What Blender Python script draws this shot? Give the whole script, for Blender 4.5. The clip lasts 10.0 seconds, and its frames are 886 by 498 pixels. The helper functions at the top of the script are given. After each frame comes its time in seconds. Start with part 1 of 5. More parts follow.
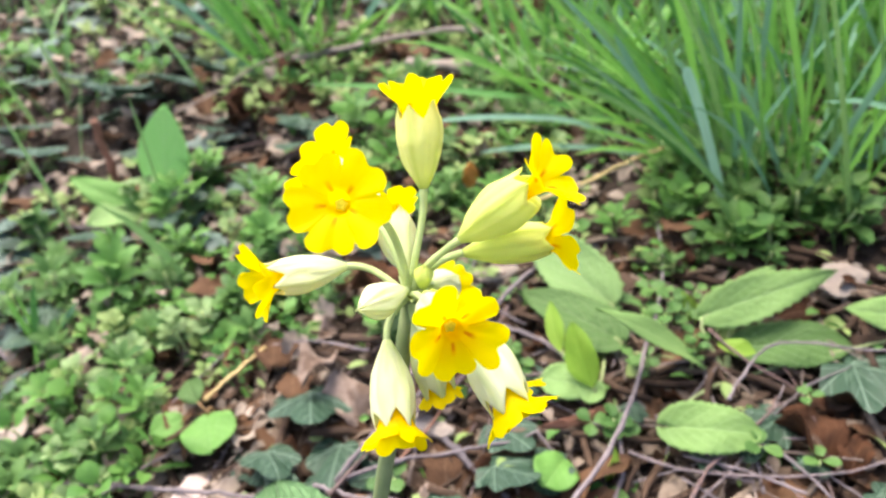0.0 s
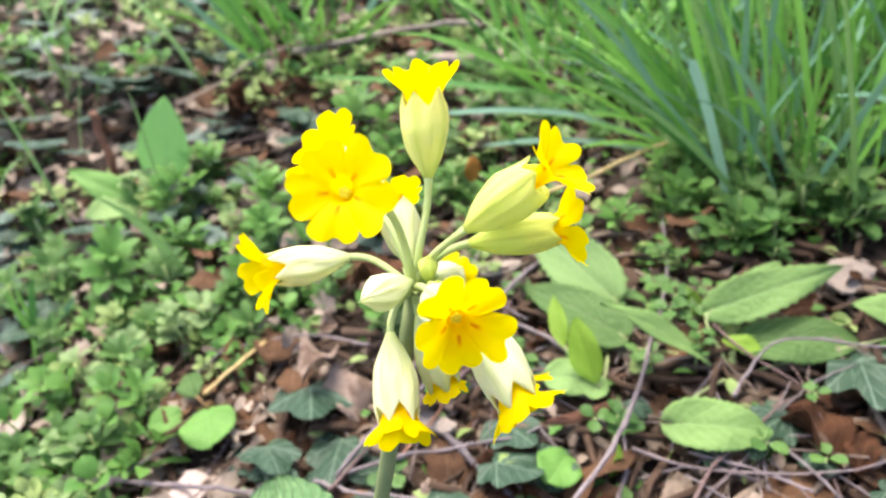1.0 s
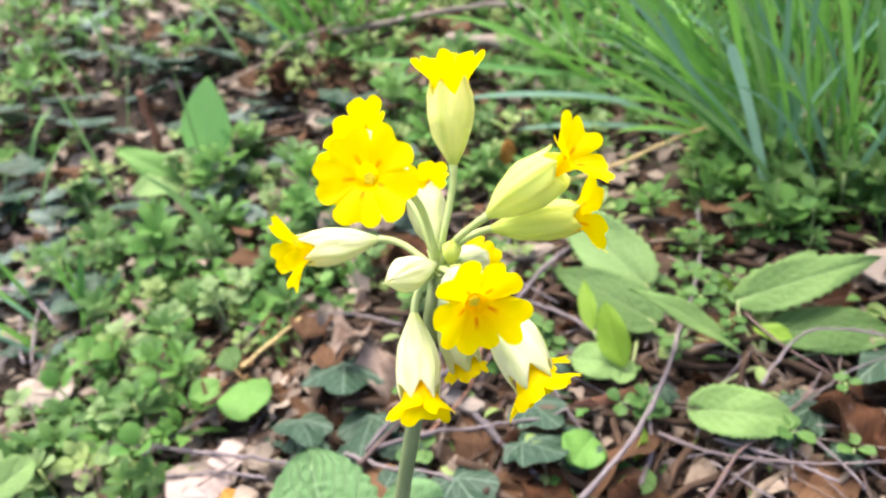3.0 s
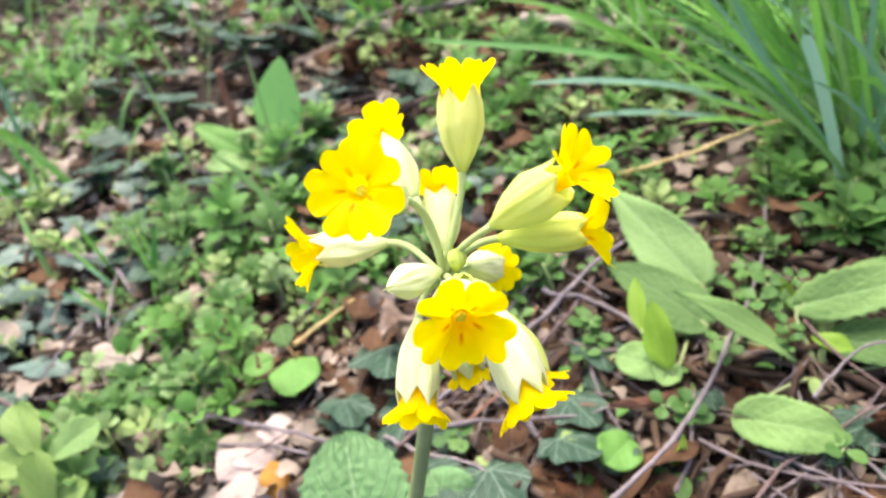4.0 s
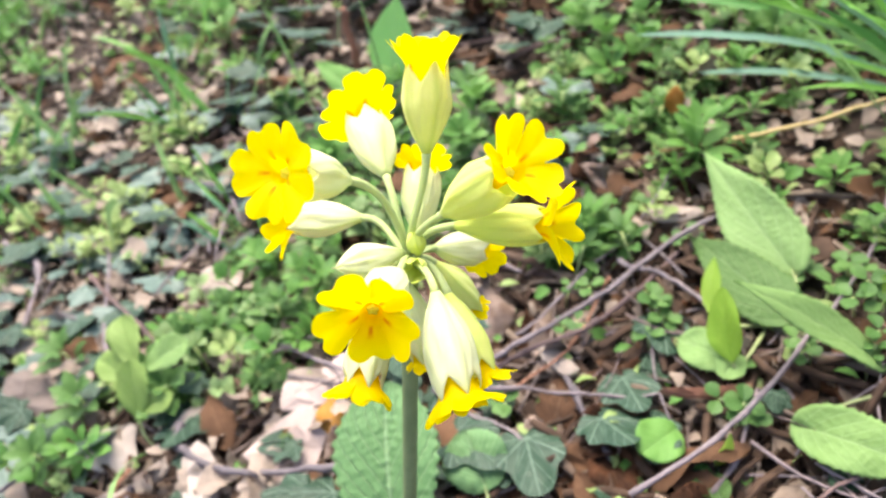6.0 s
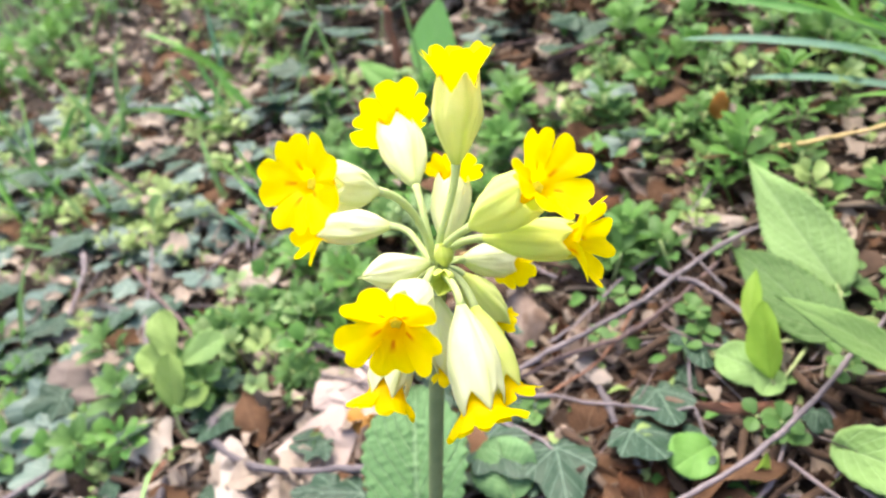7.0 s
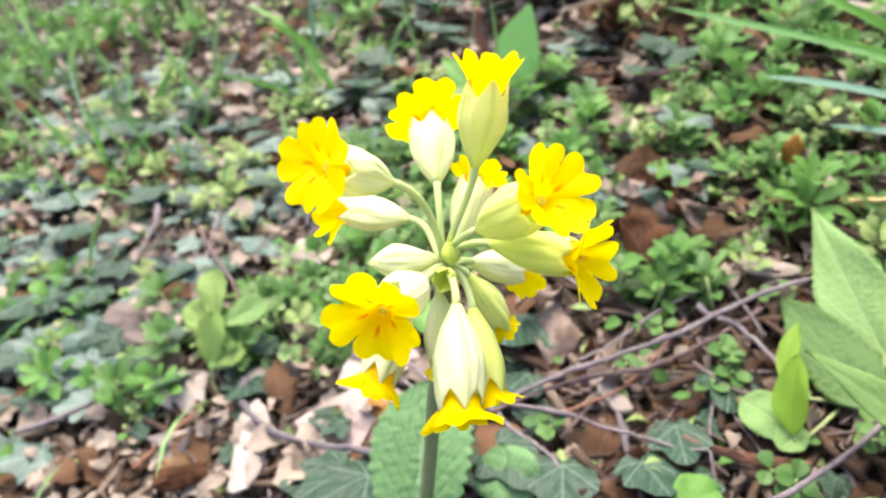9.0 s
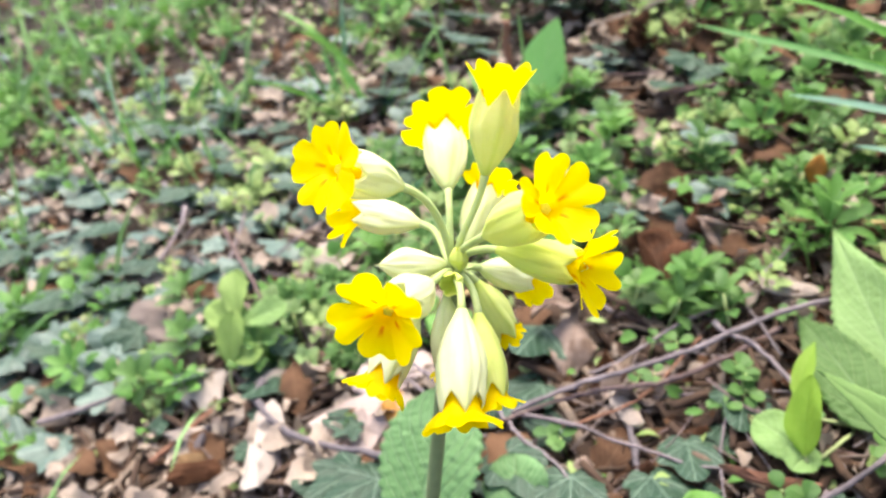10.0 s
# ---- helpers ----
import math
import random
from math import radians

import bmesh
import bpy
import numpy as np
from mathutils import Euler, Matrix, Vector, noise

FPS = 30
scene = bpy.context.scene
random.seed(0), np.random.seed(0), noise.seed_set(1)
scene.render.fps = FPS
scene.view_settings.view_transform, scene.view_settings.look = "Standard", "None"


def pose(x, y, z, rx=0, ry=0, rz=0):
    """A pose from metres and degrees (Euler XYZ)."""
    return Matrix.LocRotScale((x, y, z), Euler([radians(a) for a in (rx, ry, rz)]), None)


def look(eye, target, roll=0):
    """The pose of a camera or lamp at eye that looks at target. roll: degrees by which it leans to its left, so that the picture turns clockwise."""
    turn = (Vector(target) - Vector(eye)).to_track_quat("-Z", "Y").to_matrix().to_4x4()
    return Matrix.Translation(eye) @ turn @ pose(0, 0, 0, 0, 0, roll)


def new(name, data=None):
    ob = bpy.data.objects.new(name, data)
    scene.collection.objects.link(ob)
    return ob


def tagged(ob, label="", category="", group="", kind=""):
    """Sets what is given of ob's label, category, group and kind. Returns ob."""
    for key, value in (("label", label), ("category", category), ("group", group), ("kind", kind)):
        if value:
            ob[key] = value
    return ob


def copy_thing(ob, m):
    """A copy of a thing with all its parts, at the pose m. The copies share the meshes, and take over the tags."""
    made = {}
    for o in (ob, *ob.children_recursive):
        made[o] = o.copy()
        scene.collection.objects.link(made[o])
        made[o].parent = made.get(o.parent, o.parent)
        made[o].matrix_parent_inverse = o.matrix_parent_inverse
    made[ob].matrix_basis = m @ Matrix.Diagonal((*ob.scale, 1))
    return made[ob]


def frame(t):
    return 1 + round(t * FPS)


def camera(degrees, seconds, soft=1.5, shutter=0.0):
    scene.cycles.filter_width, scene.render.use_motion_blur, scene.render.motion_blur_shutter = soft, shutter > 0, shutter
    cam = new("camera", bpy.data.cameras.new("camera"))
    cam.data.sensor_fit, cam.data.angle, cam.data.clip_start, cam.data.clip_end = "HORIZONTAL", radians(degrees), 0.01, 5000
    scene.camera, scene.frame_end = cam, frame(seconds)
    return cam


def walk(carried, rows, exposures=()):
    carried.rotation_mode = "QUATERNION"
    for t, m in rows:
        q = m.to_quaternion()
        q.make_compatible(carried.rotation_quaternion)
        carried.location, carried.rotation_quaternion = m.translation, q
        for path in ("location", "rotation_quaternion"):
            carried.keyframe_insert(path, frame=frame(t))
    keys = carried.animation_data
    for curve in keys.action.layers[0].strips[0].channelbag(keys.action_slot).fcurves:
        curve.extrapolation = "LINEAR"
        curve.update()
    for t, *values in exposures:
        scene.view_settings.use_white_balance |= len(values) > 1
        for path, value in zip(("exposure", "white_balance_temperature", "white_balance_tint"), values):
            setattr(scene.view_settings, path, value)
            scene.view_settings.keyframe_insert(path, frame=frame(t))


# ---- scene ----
cam = camera(62.0, 10.0, soft=2.2)
cam.data.dof.use_dof = True
cam.data.dof.focus_distance = 0.135
cam.data.dof.aperture_fstop = 21.5
PATH = [
    (0, (0.00794, -0.11891, 0.24155), (0.00736, -0.03658, 0.18479), -3.84),
    (0.5, (0.00751, -0.11758, 0.24023), (0.00726, -0.03539, 0.18327), -3.55),
    (1, (0.00689, -0.11676, 0.23876), (0.00628, -0.0347, 0.18162), -3.61),
    (1.5, (0.00524, -0.11938, 0.24176), (0.00438, -0.03706, 0.18499), -3.82),
    (2, (0.00431, -0.12059, 0.24228), (0.00398, -0.03861, 0.18501), -3.68),
    (2.5, (0.00547, -0.12098, 0.24095), (0.00362, -0.03947, 0.18306), -3.88),
    (4, (0.02642, -0.11451, 0.246), (0.00858, -0.03724, 0.18508), -7.65),
    (4.5, (0.03532, -0.11048, 0.24734), (0.01218, -0.03498, 0.186), -8.85),
    (5, (0.04577, -0.10564, 0.24758), (0.0169, -0.03311, 0.18507), -10.67),
    (6.5, (0.06535, -0.09216, 0.244), (0.02397, -0.02788, 0.17953), -14.46),
    (7, (0.06395, -0.09146, 0.24561), (0.02073, -0.02773, 0.18182), -14.73),
    (7.5, (0.06373, -0.09009, 0.24734), (0.01964, -0.02683, 0.18366), -12.91),
    (8, (0.06764, -0.08778, 0.24416), (0.02163, -0.0259, 0.1805), -11.61),
    (8.5, (0.07214, -0.0872, 0.2447), (0.02223, -0.02712, 0.18226), -10.66),
    (9, (0.07647, -0.0878, 0.24529), (0.02476, -0.02881, 0.18328), -10.45),
    (9.5, (0.07902, -0.08851, 0.2461), (0.02566, -0.02991, 0.18512), -9.99),
    (10, (0.08105, -0.08806, 0.2457), (0.02614, -0.0303, 0.18528), -9.93),
]
walk(cam, [(t, look(eye, target, roll)) for t, eye, target, roll in PATH],
     exposures=[(0.0, 1.97, 6750, 10), (10.0, 1.98, 6750, 10)])

# ---- sky and sun: a bright overcast spring day ----
SUN_FROM = Vector((-0.25, 0.35, 1.0)).normalized()
world = bpy.data.worlds.new("overcast_sky")
scene.world = world
world.use_nodes = True
_wn, _wl = world.node_tree.nodes, world.node_tree.links
_sky = _wn.new("ShaderNodeTexSky")
_sky.sky_type = "NISHITA"
_sky.sun_disc = False
_sky.sun_elevation = math.asin(SUN_FROM.z)
_sky.sun_rotation = math.atan2(SUN_FROM.x, SUN_FROM.y)
_sky.dust_density = 4.0
_sky.air_density = 0.6
_wl.new(_sky.outputs["Color"], _wn["Background"].inputs["Color"])
_wn["Background"].inputs["Strength"].default_value = 0.15
sun = new("sun", bpy.data.lights.new("sun", "SUN"))
sun.data.energy = 1.5
sun.data.angle = radians(40)
sun.data.color = (1.0, 0.96, 0.88)
sun.matrix_world = look(SUN_FROM * 5, (0, 0, 0))

# ---- the lie of the ground ----
SLOPE_X, SLOPE_Y = 0.1358, 0.1163


def ground_z(x, y):
    """Height of the soil: a gentle bank that flattens far off, with small bumps."""
    far = max(0.0, math.hypot(x, y) - 1.2)
    k = 1.0 / (1.0 + 0.6 * far)
    bumps = 0.006 * noise.noise((x * 9, y * 9, 0.3)) + 0.0025 * noise.noise((x * 34, y * 34, 1.7))
    return (SLOPE_X * x + SLOPE_Y * y) * k - 0.006 + bumps


# ---- mesh helpers ----
def mesh_from(name, verts, faces, material, uvs=None, smooth=True):
    me = bpy.data.meshes.new(name)
    me.from_pydata([tuple(v) for v in verts], [], faces)
    if uvs is not None:
        layer = me.uv_layers.new(name="UVMap")
        index = np.empty(len(me.loops), dtype=np.int32)
        me.loops.foreach_get("vertex_index", index)
        layer.data.foreach_set("uv", np.asarray(uvs, dtype=np.float32)[index].ravel())
    me.materials.append(material)
    if smooth:
        me.polygons.foreach_set("use_smooth", [True] * len(me.polygons))
    me.update()
    return me


def part(name, me, parent=None, label="", matrix=None):
    """One mesh object, as a thing of its own or as a part under its thing."""
    ob = new(name, me)
    if parent is not None:
        ob.parent = parent
    if matrix is not None:
        ob.matrix_basis = matrix
    if label:
        tagged(ob, label)
    return ob


def empty_at(name, m, label, category, group=""):
    ob = new(name)
    ob.empty_display_size = 0.01
    ob.matrix_basis = m
    return tagged(ob, label, category, group)


def frame_along(base, tip, face):
    """Pose with y from base to tip and z near the given facing direction."""
    y = (Vector(tip) - Vector(base)).normalized()
    x = y.cross(Vector(face)).normalized()
    z = x.cross(y)
    m = Matrix((x, y, z)).transposed().to_4x4()
    m.translation = Vector(base)
    return m


def axis_frame(base, axis, spin=0.0):
    """Pose with z along the axis, turned round it by spin degrees."""
    q = Vector(axis).normalized().to_track_quat("Z", "Y")
    return Matrix.Translation(base) @ q.to_matrix().to_4x4() @ pose(0, 0, 0, 0, 0, spin)


def tube_data(points, radii, sides=8, wob=0.0, rng=None):
    """Vertices and faces of a closed tube through points."""
    pts = [Vector(p) for p in points]
    verts, faces, uvs = [], [], []
    ref = Vector((0.31, 0.17, 0.93))
    for i, p in enumerate(pts):
        d = (pts[min(i + 1, len(pts) - 1)] - pts[max(i - 1, 0)]).normalized()
        if abs(d.dot(ref)) > 0.95:
            ref = Vector((1, 0, 0))
        a = d.cross(ref).normalized()
        b = d.cross(a)
        for k in range(sides):
            t = 2 * math.pi * k / sides
            r = radii[i] * (1 + (rng.uniform(-wob, wob) if rng else 0))
            verts.append(p + a * (r * math.cos(t)) + b * (r * math.sin(t)))
            uvs.append((i / max(1, len(pts) - 1), k / sides))
    for i in range(len(pts) - 1):
        for k in range(sides):
            j = (k + 1) % sides
            faces.append((i * sides + k, i * sides + j, (i + 1) * sides + j, (i + 1) * sides + k))
    faces.append(tuple(range(sides))[::-1])
    faces.append(tuple((len(pts) - 1) * sides + k for k in range(sides)))
    return verts, faces, uvs


def curve_points(a, b, c, d, n):
    """Points of a Bezier curve."""
    a, b, c, d = Vector(a), Vector(b), Vector(c), Vector(d)
    out = []
    for i in range(n + 1):
        t = i / n
        out.append(a * (1 - t) ** 3 + b * (3 * t * (1 - t) ** 2) + c * (3 * t * t * (1 - t)) + d * t ** 3)
    return out


def smooth_points(points, n=4):
    """A rounded line through corner points."""
    pts = [Vector(p) for p in points]
    out = []
    for i in range(len(pts) - 1):
        p0, p1, p2, p3 = pts[max(i - 1, 0)], pts[i], pts[i + 1], pts[min(i + 2, len(pts) - 1)]
        for k in range(n):
            t = k / n
            out.append(0.5 * ((2 * p1) + (p2 - p0) * t + (2 * p0 - 5 * p1 + 4 * p2 - p3) * t * t + (3 * p1 - p0 - 3 * p2 + p3) * t ** 3))
    out.append(pts[-1])
    return out


# ---- materials ----
def shader(name):
    m = bpy.data.materials.new(name)
    m.use_nodes = True
    nt = m.node_tree
    return m, nt.nodes, nt.links, nt.nodes["Principled BSDF"], nt.nodes["Material Output"]


def mixed(nodes, links, fac, a, b, how="MIX"):
    n = nodes.new("ShaderNodeMix")
    n.data_type = "RGBA"
    n.blend_type = how
    for sock, v in ((n.inputs[0], fac), (n.inputs[6], a), (n.inputs[7], b)):
        if isinstance(v, (int, float)):
            sock.default_value = v
        elif isinstance(v, tuple):
            sock.default_value = (*v[:3], 1)
        else:
            links.new(v, sock)
    return n.outputs[2]


def calc(nodes, links, op, a, b=0.0, c=0.0, clamp=False):
    n = nodes.new("ShaderNodeMath")
    n.operation = op
    n.use_clamp = clamp
    for sock, v in zip(n.inputs, (a, b, c)):
        if isinstance(v, (int, float)):
            sock.default_value = v
        else:
            links.new(v, sock)
    return n.outputs[0]


def step(nodes, links, value, lo, hi):
    n = nodes.new("ShaderNodeMapRange")
    n.interpolation_type = "SMOOTHSTEP"
    links.new(value, n.inputs[0])
    n.inputs[1].default_value, n.inputs[2].default_value = lo, hi
    return n.outputs[0]


def grain(nodes, links, scale, detail=4.0, rough=0.6):
    tc = nodes.new("ShaderNodeTexCoord")
    n = nodes.new("ShaderNodeTexNoise")
    n.inputs["Scale"].default_value = scale
    n.inputs["Detail"].default_value = detail
    n.inputs["Roughness"].default_value = rough
    links.new(tc.outputs["Object"], n.inputs["Vector"])
    return n.outputs["Fac"]


def bumped(nodes, links, bsdf, height, strength, distance):
    b = nodes.new("ShaderNodeBump")
    b.inputs["Strength"].default_value = strength
    b.inputs["Distance"].default_value = distance
    links.new(height, b.inputs["Height"])
    links.new(b.outputs["Normal"], bsdf.inputs["Normal"])


def let_through(nodes, links, bsdf, output, colour, share):
    """Thin living tissue: part of the light passes."""
    tr = nodes.new("ShaderNodeBsdfTranslucent")
    if isinstance(colour, tuple):
        tr.inputs["Color"].default_value = (*colour[:3], 1)
    else:
        links.new(colour, tr.inputs["Color"])
    mx = nodes.new("ShaderNodeMixShader")
    mx.inputs[0].default_value = share
    links.new(bsdf.outputs[0], mx.inputs[1])
    links.new(tr.outputs[0], mx.inputs[2])
    links.new(mx.outputs[0], output.inputs["Surface"])


def leaf_material(name, dark, light, vein, veins=7.0, vein_share=0.5, rough=0.5, scale=260.0, thin=0.25, relief=0.5, island=False, angle=0.9, stain=None, spec=0.25, rib=0.7, net=0.0, thin_mid=0.035):
    """Leaf with a midrib and side veins laid out in its own u (length) and v (width)."""
    m, n, l, bsdf, out = shader(name)
    uv = n.new("ShaderNodeUVMap")
    sep = n.new("ShaderNodeSeparateXYZ")
    l.new(uv.outputs[0], sep.inputs[0])
    u, v = sep.outputs[0], sep.outputs[1]
    side = calc(n, l, "ABSOLUTE", calc(n, l, "SUBTRACT", v, 0.5))
    mid = calc(n, l, "SUBTRACT", 1.0, step(n, l, side, 0.0, thin_mid))
    wave = calc(n, l, "SUBTRACT", calc(n, l, "MULTIPLY", u, veins), calc(n, l, "MULTIPLY", side, veins * angle))
    tri = calc(n, l, "ABSOLUTE", calc(n, l, "SUBTRACT", calc(n, l, "FRACT", wave), 0.5))
    ribs = calc(n, l, "SUBTRACT", 1.0, step(n, l, tri, 0.0, 0.11))
    lines = calc(n, l, "MAXIMUM", mid, calc(n, l, "MULTIPLY", ribs, rib))
    g = grain(n, l, scale, 5.0)
    blot = grain(n, l, scale * 0.18, 2.0)
    if island:
        geo = n.new("ShaderNodeNewGeometry")
        rnd = geo.outputs["Random Per Island"]
    else:
        info = n.new("ShaderNodeObjectInfo")
        rnd = info.outputs["Random"]
    tone = calc(n, l, "ADD", calc(n, l, "MULTIPLY", rnd, 0.55), calc(n, l, "MULTIPLY", blot, 0.45))
    col = mixed(n, l, tone, dark, light)
    col = mixed(n, l, calc(n, l, "MULTIPLY", step(n, l, g, 0.35, 0.75), 0.35), col, light)
    if stain:
        col = mixed(n, l, calc(n, l, "MULTIPLY", step(n, l, blot, 0.56, 0.68), 0.8), col, stain)
    col = mixed(n, l, calc(n, l, "MULTIPLY", lines, vein_share), col, vein)
    l.new(col, bsdf.inputs["Base Color"])
    bsdf.inputs["Roughness"].default_value = rough
    bsdf.inputs["Specular IOR Level"].default_value = spec
    high = calc(n, l, "SUBTRACT", calc(n, l, "MULTIPLY", g, 0.4), calc(n, l, "MULTIPLY", lines, 0.7))
    if net:
        cells = n.new("ShaderNodeTexVoronoi")
        cells.feature = "DISTANCE_TO_EDGE"
        cells.inputs["Scale"].default_value = net
        l.new(n.new("ShaderNodeTexCoord").outputs["Object"], cells.inputs["Vector"])
        high = calc(n, l, "ADD", high, calc(n, l, "MULTIPLY", step(n, l, cells.outputs["Distance"], 0.0, 0.45), 0.55))
    bumped(n, l, bsdf, high, relief, 0.0008)
    if thin:
        let_through(n, l, bsdf, out, col, thin)
    return m


def plain_material(name, a, b, scale, rough=0.7, relief=0.4, depth=0.0006, island=False, thin=0.0, third=None, spec=0.3):
    """Two colours mixed by grain at two scales, varied from piece to piece."""
    m, n, l, bsdf, out = shader(name)
    g, h = grain(n, l, scale, 6.0), grain(n, l, scale * 0.22, 3.0)
    if island:
        rnd = n.new("ShaderNodeNewGeometry").outputs["Random Per Island"]
    else:
        rnd = n.new("ShaderNodeObjectInfo").outputs["Random"]
    tone = calc(n, l, "ADD", calc(n, l, "MULTIPLY", step(n, l, h, 0.3, 0.7), 0.5), calc(n, l, "MULTIPLY", rnd, 0.5))
    col = mixed(n, l, tone, a, b)
    if third:
        col = mixed(n, l, calc(n, l, "MULTIPLY", step(n, l, rnd, 0.55, 0.95), 0.9), col, third)
    col = mixed(n, l, calc(n, l, "MULTIPLY", step(n, l, g, 0.4, 0.7), 0.45), col, a)
    l.new(col, bsdf.inputs["Base Color"])
    bsdf.inputs["Roughness"].default_value = rough
    bsdf.inputs["Specular IOR Level"].default_value = spec
    bumped(n, l, bsdf, g, relief, depth)
    if thin:
        let_through(n, l, bsdf, out, col, thin)
    return m


def corolla_material(name="petal_yellow", gold=0.2, fleck_share=0.75):
    """Yolk-yellow petals with an orange fleck at the foot of each lobe."""
    m, n, l, bsdf, out = shader(name)
    uv = n.new("ShaderNodeUVMap")
    sep = n.new("ShaderNodeSeparateXYZ")
    l.new(uv.outputs[0], sep.inputs[0])
    u, v = sep.outputs[0], sep.outputs[1]
    side = calc(n, l, "ABSOLUTE", calc(n, l, "SUBTRACT", v, 0.5))
    g = grain(n, l, 900.0, 3.0)
    reach = calc(n, l, "ADD", u, calc(n, l, "MULTIPLY", calc(n, l, "SUBTRACT", g, 0.5), 0.12))
    inner = calc(n, l, "MULTIPLY", step(n, l, reach, 0.20, 0.27), calc(n, l, "SUBTRACT", 1.0, step(n, l, reach, 0.33, 0.50)))
    fleck = calc(n, l, "MULTIPLY", inner, calc(n, l, "SUBTRACT", 1.0, step(n, l, side, 0.03, 0.15)))
    warm = calc(n, l, "SUBTRACT", 1.0, step(n, l, u, 0.25, 0.80))
    info = n.new("ShaderNodeObjectInfo")
    golden = calc(n, l, "ADD", calc(n, l, "MULTIPLY", info.outputs["Random"], 0.3), gold)
    col = mixed(n, l, calc(n, l, "MULTIPLY", warm, golden), (0.97, 0.765, 0.001), (0.95, 0.600, 0.001))
    streak = n.new("ShaderNodeTexWave")
    streak.inputs["Scale"].default_value = 4.0
    streak.inputs["Distortion"].default_value = 2.0
    streak.bands_direction = "Y"
    l.new(uv.outputs[0], streak.inputs["Vector"])
    col = mixed(n, l, calc(n, l, "MULTIPLY", streak.outputs["Fac"], 0.03), col, (0.84, 0.52, 0.003))
    col = mixed(n, l, calc(n, l, "MULTIPLY", fleck, fleck_share), col, (0.78, 0.25, 0.004))
    l.new(col, bsdf.inputs["Base Color"])
    bsdf.inputs["Roughness"].default_value = 0.55
    bsdf.inputs["Specular IOR Level"].default_value = 0.06
    bumped(n, l, bsdf, streak.outputs["Fac"], 0.07, 0.0003)
    let_through(n, l, bsdf, out, col, 0.58)
    return m


def calyx_material(name, low, high, rib_tint):
    """Pale green-cream inflated calyx, greener along its ribs and foot."""
    m, n, l, bsdf, out = shader(name)
    uv = n.new("ShaderNodeUVMap")
    sep = n.new("ShaderNodeSeparateXYZ")
    l.new(uv.outputs[0], sep.inputs[0])
    u, v = sep.outputs[0], sep.outputs[1]
    rib = calc(n, l, "ABSOLUTE", calc(n, l, "SUBTRACT", calc(n, l, "FRACT", calc(n, l, "MULTIPLY", v, 5.0)), 0.5))
    near = calc(n, l, "SUBTRACT", 1.0, step(n, l, rib, 0.0, 0.22))
    g = grain(n, l, 420.0, 4.0)
    info = n.new("ShaderNodeObjectInfo")
    base = mixed(n, l, info.outputs["Random"], low, high)
    col = mixed(n, l, calc(n, l, "MULTIPLY", near, 0.45), base, rib_tint)
    col = mixed(n, l, calc(n, l, "MULTIPLY", step(n, l, g, 0.40, 0.75), 0.35), col, low)
    col = mixed(n, l, calc(n, l, "MULTIPLY", calc(n, l, "SUBTRACT", 1.0, step(n, l, u, 0.0, 0.25)), 0.6), col, rib_tint)
    l.new(col, bsdf.inputs["Base Color"])
    bsdf.inputs["Roughness"].default_value = 0.6
    bsdf.inputs["Specular IOR Level"].default_value = 0.25
    bsdf.inputs["Sheen Weight"].default_value = 0.25
    folds = n.new("ShaderNodeTexNoise")
    folds.inputs["Scale"].default_value = 1.0
    folds.inputs["Detail"].default_value = 4.0
    stretch = n.new("ShaderNodeMapping")
    stretch.inputs["Scale"].default_value = (480, 480, 110)
    l.new(n.new("ShaderNodeTexCoord").outputs["Object"], stretch.inputs["Vector"])
    l.new(stretch.outputs[0], folds.inputs["Vector"])
    bumped(n, l, bsdf, calc(n, l, "ADD", folds.outputs["Fac"], calc(n, l, "MULTIPLY", g, 0.4)), 0.6, 0.0007)
    let_through(n, l, bsdf, out, col, 0.5)
    return m


PETAL = corolla_material()
# Petals of two shaded flowers: shade painted as deeper gold, with stronger flecks.
PETAL_SHADED = corolla_material("petal_golden_shaded", 0.85, 1.0)
CALYX = calyx_material("calyx_cream", (0.84, 0.875, 0.53), (0.92, 0.93, 0.68), (0.73, 0.81, 0.34))
CALYX_GREEN = calyx_material("calyx_yellow_green", (0.80, 0.86, 0.24), (0.91, 0.94, 0.42), (0.66, 0.76, 0.16))
STALK = plain_material("stalk_green", (0.42, 0.52, 0.19), (0.56, 0.64, 0.31), 700, 0.6, 0.3, 0.0003, thin=0.2)
STEM = plain_material("stem_green", (0.195, 0.245, 0.100), (0.300, 0.345, 0.160), 600, 0.65, 0.4, 0.0003)
THROAT = plain_material("throat_green", (0.68, 0.60, 0.020), (0.84, 0.66, 0.010), 900, 0.6, 0.5, 0.0004)
PRIMROSE_LEAF = leaf_material("cowslip_leaf", (0.085, 0.185, 0.062), (0.155, 0.295, 0.125), (0.27, 0.40, 0.215), 9.0, 0.65, 0.6, 300, 0.2, 1.0, net=190)
YOUNG_LEAF = leaf_material("young_leaf", (0.168, 0.300, 0.077), (0.276, 0.428, 0.160), (0.40, 0.55, 0.28), 6.0, 0.30, 0.6, 320, 0.42, 0.5, net=300)
OVAL_LEAF = leaf_material("oval_leaf", (0.17, 0.41, 0.10), (0.25, 0.52, 0.16), (0.32, 0.55, 0.22), 4.0, 0.3, 0.55, 320, 0.5, 0.4)
ROUND_LEAF = leaf_material("round_leaf", (0.115, 0.265, 0.050), (0.185, 0.370, 0.095), (0.25, 0.42, 0.15), 5.0, 0.2, 0.55, 320, 0.35, 0.5)
